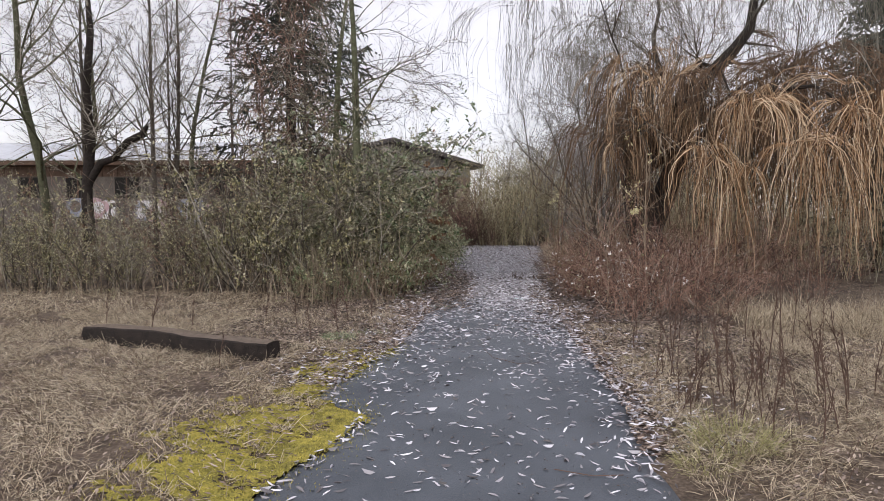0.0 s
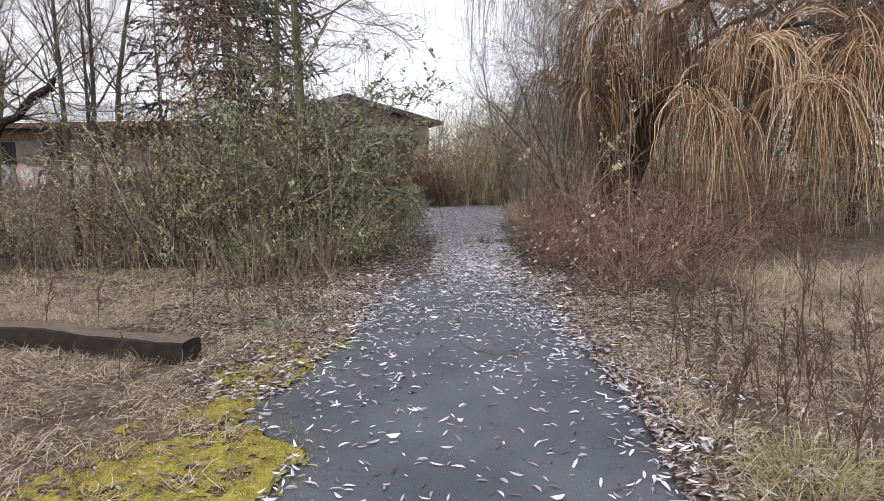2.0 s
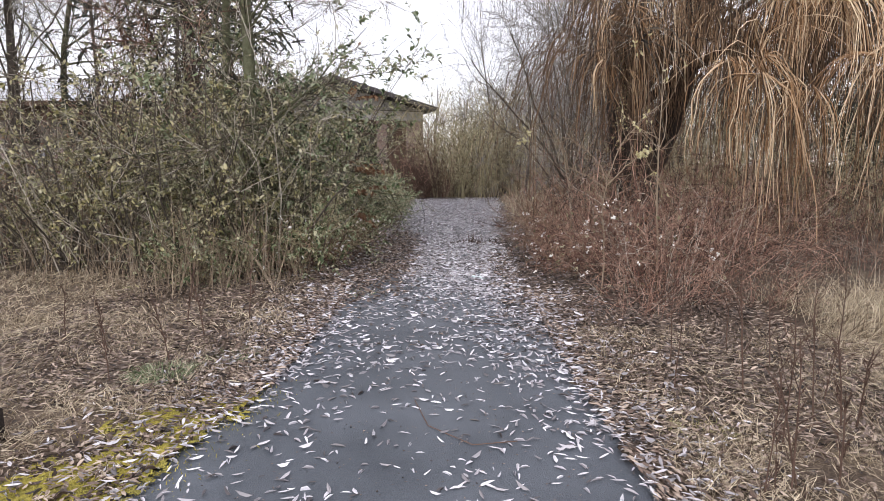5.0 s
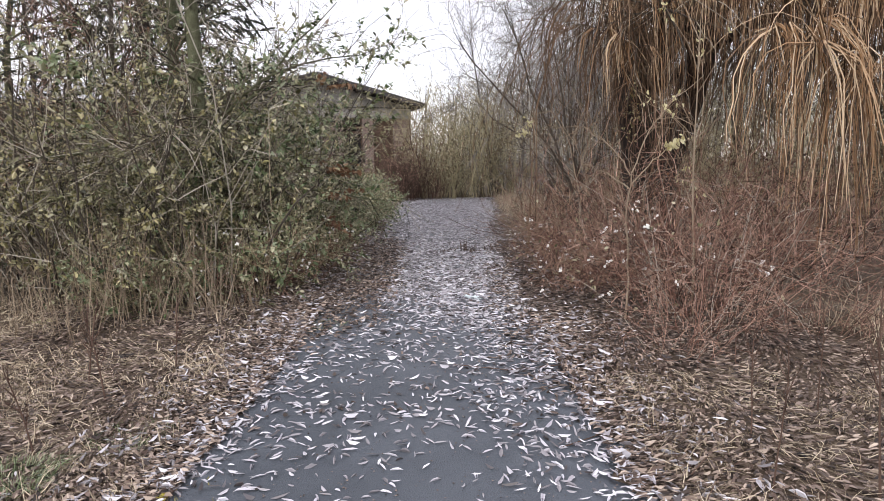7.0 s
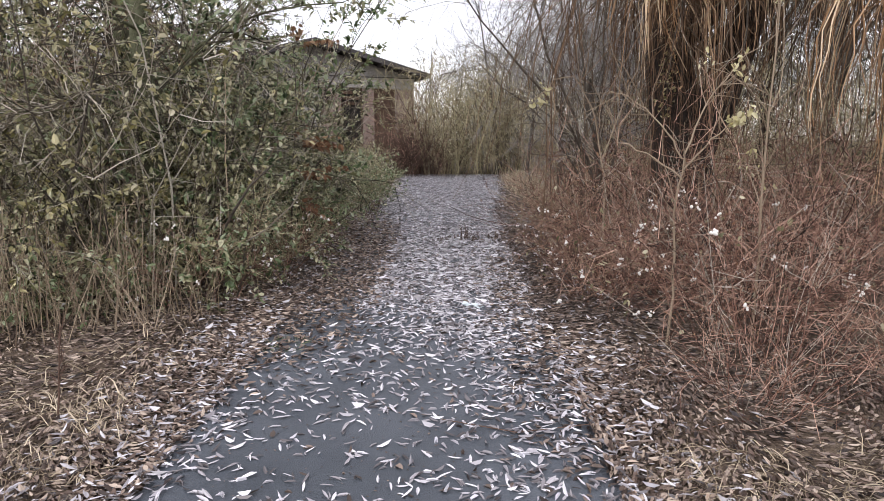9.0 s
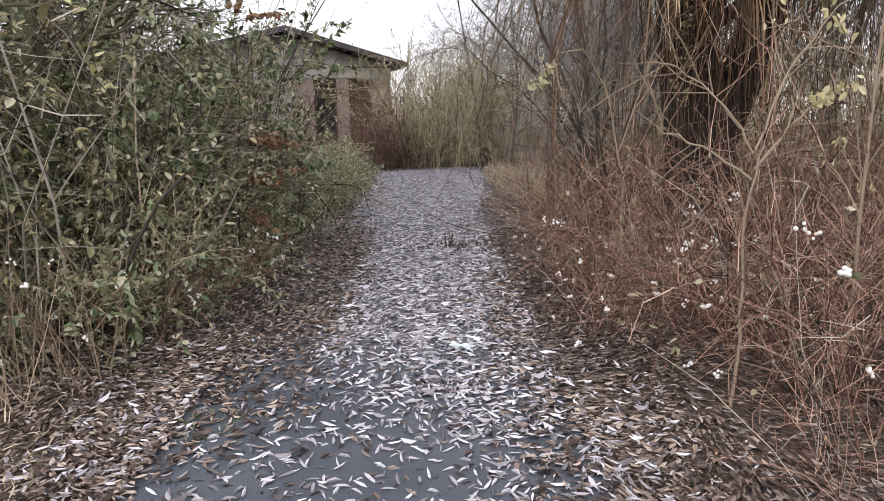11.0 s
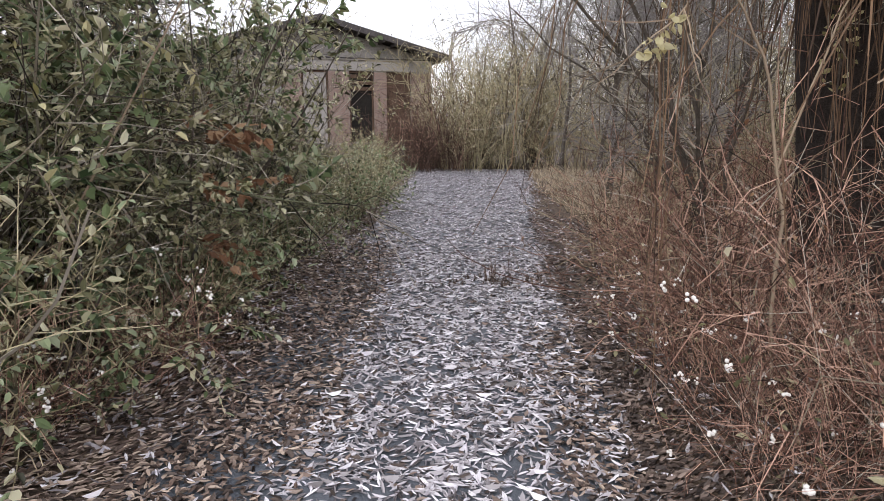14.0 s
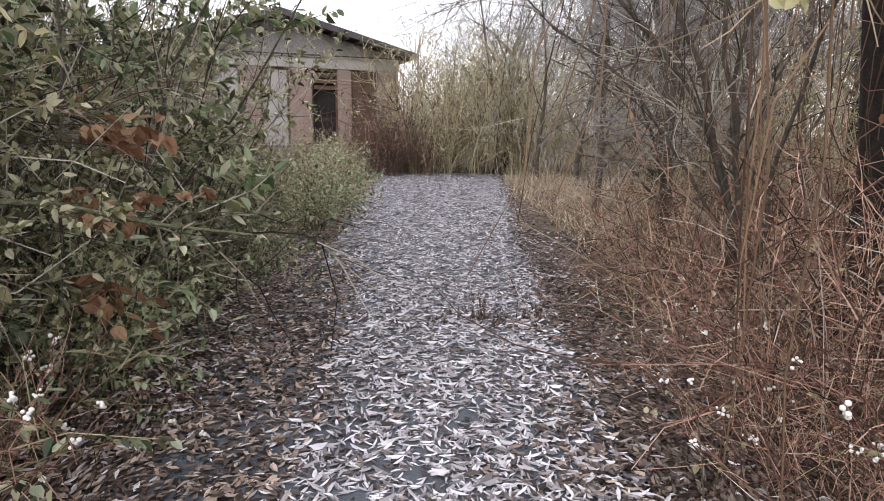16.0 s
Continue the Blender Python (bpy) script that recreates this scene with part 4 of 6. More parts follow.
def leaning_tree(base):
    """Small tree whose dark limbs lean out over the path."""
    r = np.random.default_rng(58)
    h = thing("tree", "small bare tree leaning out over the path", "tree", "bare trees by the clearing", stand(*base))
    tops = [(-0.55, -0.3, 1.6, -2.2, -0.6, 3.4), (-0.5, -0.3, 1.6, -1.5, -0.4, 3.9), (-0.35, -0.2, 1.8, -0.7, -0.1, 4.3), (-0.2, 0.1, 1.6, 0.2, 0.3, 4.6), (-0.6, -0.2, 1.3, -2.0, 0.4, 2.7), (0.1, -0.2, 1.5, 0.9, -0.2, 4.0)]
    Ps = []
    for mx, my, mz, ex, ey, ez in tops:
        pts = np.array([(0, 0, -0.1), (mx * 0.35, my * 0.4, mz * 0.5), (mx, my, mz), ((mx + ex) / 2 - 0.05, (my + ey) / 2, (mz + ez) / 2 + 0.08), (ex, ey, ez)])
        u = np.linspace(0, 4, 12)
        Ps.append(np.stack([np.interp(u, range(5), pts[:, k]) for k in range(3)], -1) + np.concatenate([np.zeros((1, 3)), r.normal(0, 0.03, (11, 3))]))
    Ps = np.array(Ps)
    Rs = np.array([0.030, 0.034, 0.032, 0.03, 0.02, 0.024])[:, None] * np.linspace(1, 0.3, 12)[None]
    for k in range(len(Ps)):
        part("limb", mesh_of("limb", [tubes(Ps[k:k + 1], Rs[k:k + 1], M["bark"], 6)], True), h)
    S, D, rr = sprout(Ps, Rs, 70, 0.3, 1.0, 0.8, r)
    P1 = grow(S, D + [-0.25, 0, 0.1], r.uniform(0.5, 1.5, 70), 7, 0.14, -0.02, r)
    R1 = taper(np.clip(rr * 0.4, 0.005, 0.012), 7, 0.35)
    S, D, rr = sprout(P1, R1, 800, 0.1, 1.0, 0.8, r)
    P2 = grow(S, D, r.uniform(0.2, 0.75, 800), 5, 0.16, -0.06, r)
    stuff("twigs", mesh_of("twigs", [tubes(P1, R1, M["greytwig"]), tubes(P2, taper(np.full(800, 0.0032), 5, 0.5), M["greytwig"])]), h)
    S, D, _ = sprout(P2, taper(np.full(800, 0.003), 5), 260, 0.3, 1.0, 0.9, r)
    stuff("foliage", mesh_of("foliage", [leaves(S, D + [0, 0, -0.4], 0.03, 0.014, M["paleleaf"], r, 0.3)]), h, "few small pale leaves")
    return h


leaning_tree((2.75, 15.5))
place_all(tree("tree", "fine-twigged grey tree beside the willow", "grey trees by the clearing", 48, 5.6, 0.06, (-0.05, 0.0), 18, 120, 1100, 0.12, 0.6, -0.01, "bark", "farwood", 0.40, 0.06, twiglen=0.11),
          [stand(2.9, 17.6, 0.4, 0.9), stand(3.6, 19.4, 2.0, 1.05), stand(3.1, 21.6, 3.7, 1.1)])


def spruce(label, seed, height, width, m, full=1.0):
    r = np.random.default_rng(seed)
    h = thing("spruce", label, "tree", "spruces", m)
    P = grow(np.array([[0, 0, -0.1]]), np.array([[0, 0, 1.0]]), np.array([height]), 10, 0.015, 0.05, r)
    R = taper([height * 0.016], 10, 0.1)
    part("trunk", mesh_of("trunk", [tubes(P, R, M["darkbark"], 7)], True), h)
    n = 460
    t = np.sort(r.uniform(0.06, 0.99, n)) ** 0.9
    a = r.uniform(0, 2 * np.pi, n)
    S = np.stack([np.zeros(n), np.zeros(n), t * height], -1)
    D = np.stack([np.cos(a), np.sin(a), np.full(n, 0.1) - 0.35 * (1 - t)], -1)
    P1 = grow(S, D, width * (1.02 - t) ** 0.75 * r.uniform(0.7, 1.15, n), 6, 0.08, 0.02, r)
    R1 = taper(np.full(n, 0.02), 6, 0.2)
    stuff("limbs", mesh_of("limbs", [tubes(P1, R1, M["darkbark"])]), h)
    S, D, _ = sprout(P1, R1, 4200, 0.08, 1.0, 0.8, r)
    P2 = grow(S, D + [0, 0, -0.35], r.uniform(0.2, 0.55, 4200), 3, 0.15, -0.12, r)
    S, D, _ = sprout(P2, taper(np.full(4200, 0.01), 3), int(88000 * full), 0.0, 1.0, 0.5, r)
    s = r.uniform(0.6, 1.3, len(S))
    stuff("needles", mesh_of("needles", [leaves(S, D + [0, 0, -0.2], 0.135 * s, 0.042 * s, M["needle"], r, 0.1, oval=False)]), h, "dense dark green needles")
    return h


spruce("tall dark green spruce behind the thicket", 51, 13.5, 3.6, stand(-6.0, 18.5))
spruce("dark spruce behind the weeping willow", 52, 9.5, 2.6, stand(11.0, 18.5), 0.5)


# ---- weeping willow ----
def strands(r, centre, count, radius, drop, out, lenlo=0.5, n=7, rad=0.0060):
    """A cascade: thin shoots that arch out of a bough and hang."""
    ropes = max(4, count // 7)
    own = r.integers(0, ropes, count)
    a = r.uniform(0, 2 * np.pi, ropes)[own] + r.normal(0, 0.22, count)
    g = (r.uniform(-1, 1, ropes)[own] + r.normal(0, 0.05, count))[:, None]
    w = r.uniform(0, 2 * np.pi)
    away = np.sqrt(r.uniform(0, 1, ropes))[own] * r.uniform(0.85, 1.1, count)
    S = np.asarray(centre) + g * np.array([math.cos(w), 0.5 * math.sin(w), r.uniform(-0.5, 0.5)]) * radius * 2.6 + np.stack([np.cos(a), np.sin(a), r.normal(0, 0.35, ropes)[own]], -1) * (radius * 0.7 * away)[:, None]
    D = np.stack([np.cos(a) * out, np.sin(a) * out, r.uniform(-0.3, 0.5, ropes)[own]], -1)
    L = drop * r.uniform(lenlo, 1.1, ropes)[own] * r.uniform(0.7, 1.1, count)
    P = np.zeros((count, n, 3))
    P[:, 0] = S
    d = norm(D)
    zero, pull = np.zeros(count), r.uniform(0.4, 1.4, ropes)[own] * r.uniform(0.85, 1.15, count)
    for k in range(1, n):
        d = norm(d + r.normal(0, 0.2, (ropes, 3))[own] + r.normal(0, 0.11, (count, 3)) - np.stack([zero, zero, pull], -1))
        P[:, k] = P[:, k - 1] + d * (L / (n - 1))[:, None]
    P[:, :, 2] = np.maximum(P[:, :, 2], 0.12 + 0.2 * r.uniform(0, 1, count)[:, None])
    return P, taper(rad * r.uniform(0.7, 1.4, count), n, 0.4)


def willow():
    r = np.random.default_rng(61)
    h = thing("weeping_willow", "large weeping willow with bare tan hanging strands", "tree", m=stand(3.6, 14.9))
    o = np.array([3.6, 14.9, float(gz(3.6, 14.9))])
    line = np.array([[0, 0, -0.2], [0.02, 0.02, 0.5], [0.04, 0.0, 1.1], [-0.06, 0.03, 1.8], [-0.24, 0.0, 2.5], [-0.34, 0.0, 3.3]])
    fork = np.array([[0.06, 0, 1.0], [0.22, 0.02, 1.5], [0.48, 0.05, 2.1], [0.72, 0.05, 2.8], [0.9, 0.0, 3.6], [1.3, -0.1, 4.6]])
    part("trunk", mesh_of("trunk", [tubes(line[None], np.array([[0.56, 0.44, 0.41, 0.37, 0.30, 0.24]]), M["darkbark"], 14)], True), h)
    part("trunk", mesh_of("trunk", [tubes(fork[None], np.array([[0.26, 0.29, 0.27, 0.23, 0.19, 0.10]]), M["darkbark"], 12)], True), h)
    ends = [((0, 0, 2.9), (1.7, -0.3, 5.3), (2.4, -0.3, 6.8), (3.4, -0.2, 9.0), 0.19), ((0, 0, 2.7), (-0.6, -0.6, 4.6), (-1.2, -0.9, 6.2), (-2.0, -1.2, 7.6), 0.045),
            ((0, 0, 2.8), (0.4, -1.2, 4.2), (0.6, -2.3, 4.6), (0.7, -3.4, 3.6), 0.12), ((0, 0, 2.6), (1.6, -1.6, 3.8), (2.3, -3.0, 4.0), (2.7, -3.8, 3.2), 0.12),
            ((0, 0, 3.0), (0.6, 1.2, 5.2), (0.8, 2.4, 7.0), (1.0, 3.4, 8.6), 0.14), ((0, 0, 3.0), (2.6, 0.8, 4.8), (4.4, 0.8, 5.6), (6.0, 0.6, 5.6), 0.09), ((0, 0, 2.5), (-0.3, -1.4, 3.4), (-0.6, -2.3, 3.5), (-0.8, -2.9, 3.1), 0.08)]
    Ps, Rs = [], []
    for *pts, rad in ends:
        pts = np.array(pts, float)
        u = np.linspace(0, 3, 10)
        Ps.append(np.stack([np.interp(u, range(4), pts[:, k]) for k in range(3)], -1) + np.concatenate([np.zeros((1, 3)), r.normal(0, 0.07, (9, 3))]))
        Rs.append(rad * np.linspace(1, 0.2, 10) ** 1.2 * (1.0 if rad > 0.18 else 0.72))
    Ps, Rs = np.array(Ps), np.array(Rs)
    for P_, R_ in zip(Ps, Rs):
        part("limb", mesh_of("limb", [tubes(P_[None], R_[None], M["darkbark"], 7)], True), h)
    S, D, rr = sprout(Ps, Rs, 120, 0.3, 1.0, 0.9, r)
    P2 = grow(S, D, r.uniform(0.7, 2.0, 120), 6, 0.18, 0.02, r)
    R2 = taper(np.clip(rr * 0.35, 0.012, 0.04), 6, 0.3)
    stuff("boughs", mesh_of("boughs", [tubes(P2, R2, M["bark"], 4)], True), h)
    S, D, rr = sprout(P2, R2, 2600, 0.1, 1.0, 0.9, r)
    P3 = grow(S, D, r.uniform(0.25, 0.95, 2600), 5, 0.22, -0.08, r)
    stuff("twigs", mesh_of("twigs", [tubes(P3[:1500], taper(np.full(1500, 0.0048), 5, 0.5), M["duskwillow"]), tubes(P3[1500:], taper(np.full(1100, 0.0042), 5, 0.5), M["greytwig"])]), h)
    tan, dusk, grey = [], [], []
    for c, cnt, rad, drop in CASCADES:
        P_, R_ = strands(r, np.array(c) - o, cnt, rad, drop, rc.uniform(0.15, 0.5))
        tan.append((P_, R_))
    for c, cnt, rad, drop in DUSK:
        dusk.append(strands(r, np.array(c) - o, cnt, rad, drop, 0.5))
    for c, cnt, rad, drop in GREY:
        grey.append(strands(r, np.array(c) - o, cnt, rad, drop, 0.5, 0.4, rad=0.0038))
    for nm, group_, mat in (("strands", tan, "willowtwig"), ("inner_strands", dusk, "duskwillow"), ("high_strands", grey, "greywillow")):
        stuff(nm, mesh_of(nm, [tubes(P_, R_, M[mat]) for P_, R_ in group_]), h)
    return h


# bough tips from which the strands hang: place, count, spread, drop
CASCADES = [((3.0, 13.0, 4.75), 70, 0.3, 1.6), ((3.3, 12.8, 4.5), 90, 0.3, 2.2), ((3.75, 12.5, 4.35), 80, 0.3, 1.9), ((4.7, 11.6, 3.75), 100, 0.26, 1.5), ((3.65, 10.9, 2.7), 80, 0.16, 1.7), ((3.95, 10.6, 2.4), 130, 0.16, 2.0),
            ((5.3, 10.4, 2.75), 130, 0.2, 2.2), ((2.45, 12.2, 2.85), 55, 0.16, 1.0), ((2.8, 12.5, 3.5), 60, 0.2, 1.3), ((6.1, 10.6, 3.4), 110, 0.22, 2.7)]
rc = random.Random(8)
for k in range(11):
    cx, cy = rc.uniform(3.4, 8.4), rc.uniform(10.5, 12.9)
    CASCADES.append(((cx, cy, min(4.7, rc.uniform(2.0, 3.2) + 0.55 * (cy - 10.5) + 0.12 * (cx - 3))), rc.randint(35, 80), rc.uniform(0.08, 0.2), rc.uniform(0.9, 2.4)))
# shade-coloured strands that make the dark gaps behind and between the tan ones
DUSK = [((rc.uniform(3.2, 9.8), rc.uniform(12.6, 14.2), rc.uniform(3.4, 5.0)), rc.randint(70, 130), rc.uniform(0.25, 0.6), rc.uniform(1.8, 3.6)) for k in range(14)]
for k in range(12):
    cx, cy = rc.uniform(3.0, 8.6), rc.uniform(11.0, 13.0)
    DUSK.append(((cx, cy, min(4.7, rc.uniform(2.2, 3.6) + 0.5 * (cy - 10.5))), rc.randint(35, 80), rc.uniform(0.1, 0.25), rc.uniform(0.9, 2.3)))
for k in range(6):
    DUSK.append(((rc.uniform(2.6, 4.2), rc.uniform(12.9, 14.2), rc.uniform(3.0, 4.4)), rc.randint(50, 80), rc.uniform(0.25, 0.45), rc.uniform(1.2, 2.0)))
GREY = [((1.9, 14.6, 5.2), 170, 0.8, 2.2), ((2.7, 15.6, 5.4), 200, 0.9, 2.5), ((1.5, 13.6, 6.6), 160, 0.7, 2.6), ((2.4, 13.8, 6.9), 220, 0.9, 2.4), ((3.8, 14.0, 7.0), 260, 1.0, 2.4), ((5.4, 14.2, 7.6), 300, 1.2, 3.0), ((7.2, 14.2, 7.2), 300, 1.2, 3.0), ((9.0, 14.0, 6.8), 300, 1.2, 3.2), ((2.2, 15.5, 6.0), 200, 0.9, 2.6), ((3.6, 17.0, 6.4), 200, 1.2, 3.0)]
willow()

# hanging grey-green crowns behind the clearing
def far_willow(label, seed, m):
    r = np.random.default_rng(seed)
    h = thing("weeping_tree", label, "tree", "weeping trees beyond the clearing", m)
    P = grow(np.array([[0, 0, -0.1]]), np.array([[0.05, 0, 1.0]]), np.array([5.0]), 8, 0.06, 0.03, r)
    part("trunk", mesh_of("trunk", [tubes(P, taper([0.2], 8, 0.4), M["darkbark"], 8)], True), h)
    S, D, rr = sprout(P, taper([0.2], 8, 0.4), 20, 0.4, 1.0, 0.8, r)
    P1 = grow(S, D, r.uniform(1.5, 3.5, 20), 6, 0.15, 0.05, r)
    for k in range(20):
        part("limb", mesh_of("limb", [tubes(P1[k:k + 1], taper(np.full(1, 0.06), 6, 0.3), M["bark"], 4)], True), h)
    S, D, _ = sprout(P1, taper(np.full(20, 0.05), 6), 900, 0.2, 1.0, 0.8, r)
    Q = grow(S, D, r.uniform(1.0, 3.6, 900), 5, 0.08, -0.45, r)
    Q[:, :, 2] = np.maximum(Q[:, :, 2], 0.3)
    stuff("strands", mesh_of("strands", [tubes(Q, taper(np.full(900, 0.008), 5, 0.4), M["greywillow"])]), h)
    return h


far_willow("grey weeping tree with hanging strands", 71, stand(6.0, 27.0))
place_all(far_willow("grey weeping tree beyond the brush", 72, stand(9.0, 26.0)), [stand(9.5, 24.5, 1.0), stand(3.2, 36.5, 2.0, 0.95), stand(13, 27, 4.0, 1.2), stand(7.5, 33, 5.0, 1.1)])


# ---- moss ----
def inside_moss(x, y):
    n = 0.16 * bumps(x * 2.6, y * 2.2 + 1) + 0.08 * bumps(x * 7, y * 7) + 0.04 * bumps(x * 19, y * 17)
    lo = np.interp(y, [2.2, 3.3, 4.0, 4.9, 5.15, 6.0, 7.1, 7.6], [-1.75, -1.98, -2.15, -2.1, -1.95, -1.85, -1.45, -1.1])
    return (x > lo + n) & (x < edge_left(y) + 0.07 + n * 0.5) & (bumps(x * 11, y * 13) + bumps(x * 3.1, y * 3.7) > -1.05) & (y > 2.0) & (y < 7.5) & ~((y > 4.8 + n) & (y < 5.2 + 1.4 * n) & (x < -1.45 + n))


def moss_height(x, y):
    return on_ground(x, y) + 0.008 + 0.009 * (bumps(x * 9, y * 9) + bumps(x * 23, y * 21)) * 0.5


xs_, ys_ = np.arange(-2.6, -0.85, 0.02), np.arange(2.0, 7.6, 0.02)
V, F, mt = sheet(xs_, ys_, moss_height, M["moss"])
c = V[F].mean(1)
F = F[inside_moss(c[:, 0], c[:, 1])]
tagged(new("moss", mesh_of("moss", [(V, F, mt)], True)), "yellow-green moss mat creeping over the path edge", "moss", kind="stuff")
r9 = np.random.default_rng(9)
x, y = spread(42000, -2.6, -0.85, 2.0, 7.6, r9)
k = inside_moss(x, y)
x, y = x[k], y[k]
fx, fy = spread(60000, -2.9, -0.8, 1.9, 7.8, r9)
kk = inside_moss(fx + r9.normal(0, 0.13, len(fx)), fy + r9.normal(0, 0.16, len(fx))) & ~inside_moss(fx, fy)
x, y = np.concatenate([x, fx[kk]]), np.concatenate([y, fy[kk]])
S = np.stack([x, y, np.where(inside_moss(x, y), moss_height(x, y) - 0.004, on_ground(x, y) - 0.002)], -1)
tagged(new("moss_tufts", mesh_of("moss_tufts", [blades(S, r9.normal(0, 0.6, S.shape) + [0, 0, 1], r9.uniform(0.012, 0.028, len(S)), 0.005, M["mosstuft"], r9, 0.3)])), "fine yellow-green moss tips", "moss", kind="stuff")


# ---- grass ----
def grass(name, label, mat, n, x0, x1, y0, y1, seed, length=(0.05, 0.19), width=0.0035, rise=0.3, keep=None, droop=0.5):
    r = np.random.default_rng(seed)
    x, y = spread(n, x0, x1, y0, y1, r)
    out = (x < edge_left(y) - 0.12) | (x > edge_right(y) + 0.15)
    out &= ~inside_moss(x, y) | (r.uniform(0, 1, n) < 0.03)
    out &= bumps(x * 1.3 + 3, y * 1.3) + 0.8 * bumps(x * 4.1, y * 3.7) + 0.5 * bumps(x * 9.0, y * 8.0) + r.normal(0, 0.35, n) > -0.5
    litter = ((x < 0) & (x > -3.6) & (y > 7.2)) | ((x > 0) & (x < 3.4) & (y > 6.6))
    out &= ~litter | (y > 15) | (r.uniform(0, 1, n) < 0.42)
    if keep is not None:
        out &= keep(x, y, r)
    x, y = x[out], y[out]
    S = np.stack([x, y, gz(x, y) + r.uniform(-0.005, 0.03, len(x))], -1)
    comb = np.stack([np.sin(x * 1.7 + y * 0.9), np.cos(y * 1.3 - x * 0.7), np.zeros(len(x))], -1)
    D = comb * 0.4 + r.normal(0, 0.6, S.shape) * [1, 1, 0] + [0, 0, 1] * np.abs(r.normal(rise, 0.3, (len(x), 1)))
    return tagged(new(name, mesh_of(name, [blades(S, D, r.uniform(*length, len(x)), width * r.uniform(0.7, 1.6, len(x)), M[mat], r, droop)])), label, "grass", kind="stuff")


grass("dry_grass", "matted dry straw-coloured grass", "straw", 95000, -6.5, -1.2, 2.2, 9.5, 81, width=0.0038)
grass("dry_grass", "matted dry straw-coloured grass", "straw", 30000, -11, -1.4, 8.5, 12.0, 82, width=0.006)
grass("dry_grass", "matted dry straw-coloured grass", "straw", 14000, -12, -6, 3.0, 9.0, 83, width=0.006)
grass("dry_grass", "matted dry straw grass beside the path", "straw", 66000, 1.2, 5.0, 2.2, 9.0, 84, width=0.0038)
grass("dry_grass", "matted dry straw grass beside the path", "straw", 16000, 4.0, 11.0, 4.0, 10.5, 85, width=0.006)
grass("dry_grass", "matted dry straw-coloured grass", "straw", 14000, -8, -1.2, -4.0, 2.3, 95, width=0.006)
grass("dry_grass", "matted dry straw grass beside the path", "straw", 14000, 0.9, 7, -4.0, 2.3, 96, width=0.006)
grass("dead_stems", "short dark dead stems among the straw", "weed", 5000, -8, -1.3, 2.2, 11.5, 88, (0.05, 0.2), 0.004, 0.8)
grass("dead_stems", "short dark dead stems among the straw", "weed", 7000, 1.3, 7.0, 2.2, 10, 89, (0.05, 0.25), 0.004, 0.9)
grass("pale_grass", "long pale dry grass in the clearing", "straw", 16000, 2.2, 9.0, 18.0, 31.0, 86, (0.25, 0.6), 0.009, 0.9)
grass("long_grass", "long pale grass at the willow's foot", "straw", 9000, 3.6, 9.5, 8.6, 10.2, 87, (0.3, 0.65), 0.005, 0.9)


def tuft(x, y, n, rad, length, mat, seed, label, name="grass_tuft"):
    r = np.random.default_rng(seed)
    a = r.uniform(0, 6.28, n)
    q = rad * np.sqrt(r.uniform(0, 1, n))
    S = np.stack([q * np.cos(a), q * np.sin(a), np.full(n, -0.02)], -1)
    D = np.stack([np.cos(a) * 0.7, np.sin(a) * 0.7, r.uniform(0.3, 1.2, n)], -1) + r.normal(0, 0.25, (n, 3))
    o = new(name, mesh_of(name, [blades(S, D, length * r.uniform(0.5, 1.1, n), 0.004, M[mat], r, 0.9)]))
    o.matrix_basis = Matrix.Translation((x, y, float(gz(x, y))))
    return tagged(o, label, "grass", "grass tufts")


tuft(1.65, 4.2, 420, 0.22, 0.4, "greengrass", 1, "bent tuft of yellow-green grass")
tuft(1.35, 3.85, 260, 0.18, 0.2, "greengrass", 2, "low tuft of green grass at the path edge")
tuft(4.9, 8.6, 500, 0.35, 0.6, "straw", 3, "tall tuft of pale dry grass")
tuft(5.9, 8.9, 500, 0.35, 0.6, "straw", 4, "tall tuft of pale dry grass")
tuft(3.4, 7.4, 300, 0.25, 0.4, "straw", 5, "tuft of pale dry grass")
tuft(-1.88, 7.6, 650, 0.17, 0.2, "greenleaf", 6, "low patch of fresh green weed")
tuft(-1.55, 8.1, 300, 0.18, 0.13, "greenleaf", 7, "low patch of fresh green weed")
tuft(-0.86, 10.55, 320, 0.15, 0.15, "greenleaf", 8, "low patch of fresh green weed")
tuft(1.6, 6.72, 260, 0.15, 0.15, "greengrass", 9, "low tuft of green grass")

# pale dry stalks before the thicket
rs = np.random.default_rng(33)


def dry_stalks(label, x, y, n, rad, height, seed, mat="paletwig"):
    r = np.random.default_rng(seed)
    h = thing("dry_stalks", label, "dead plant", "dry stalks", stand(x, y))
    S = np.stack([r.normal(0, rad, n), r.normal(0, rad, n), np.full(n, -0.03)], -1)
    P = grow(S, np.stack([r.normal(0, 0.2, n), r.normal(0, 0.2, n), np.ones(n)], -1), height * r.uniform(0.5, 1.1, n), 5, 0.06, -0.02, r)
    R = taper(np.full(n, 0.0045), 5, 0.4)
    stuff("stalks", mesh_of("stalks", [tubes(P, R, M[mat])]), h)
    S, D, _ = sprout(P, R, n * 5, 0.3, 1.0, 0.6, r)
    stuff("dead_leaves", mesh_of("dead_leaves", [blades(S, D, r.uniform(0.05, 0.16, n * 5), 0.004, M["straw"], r, 0.8)]), h)
    return h


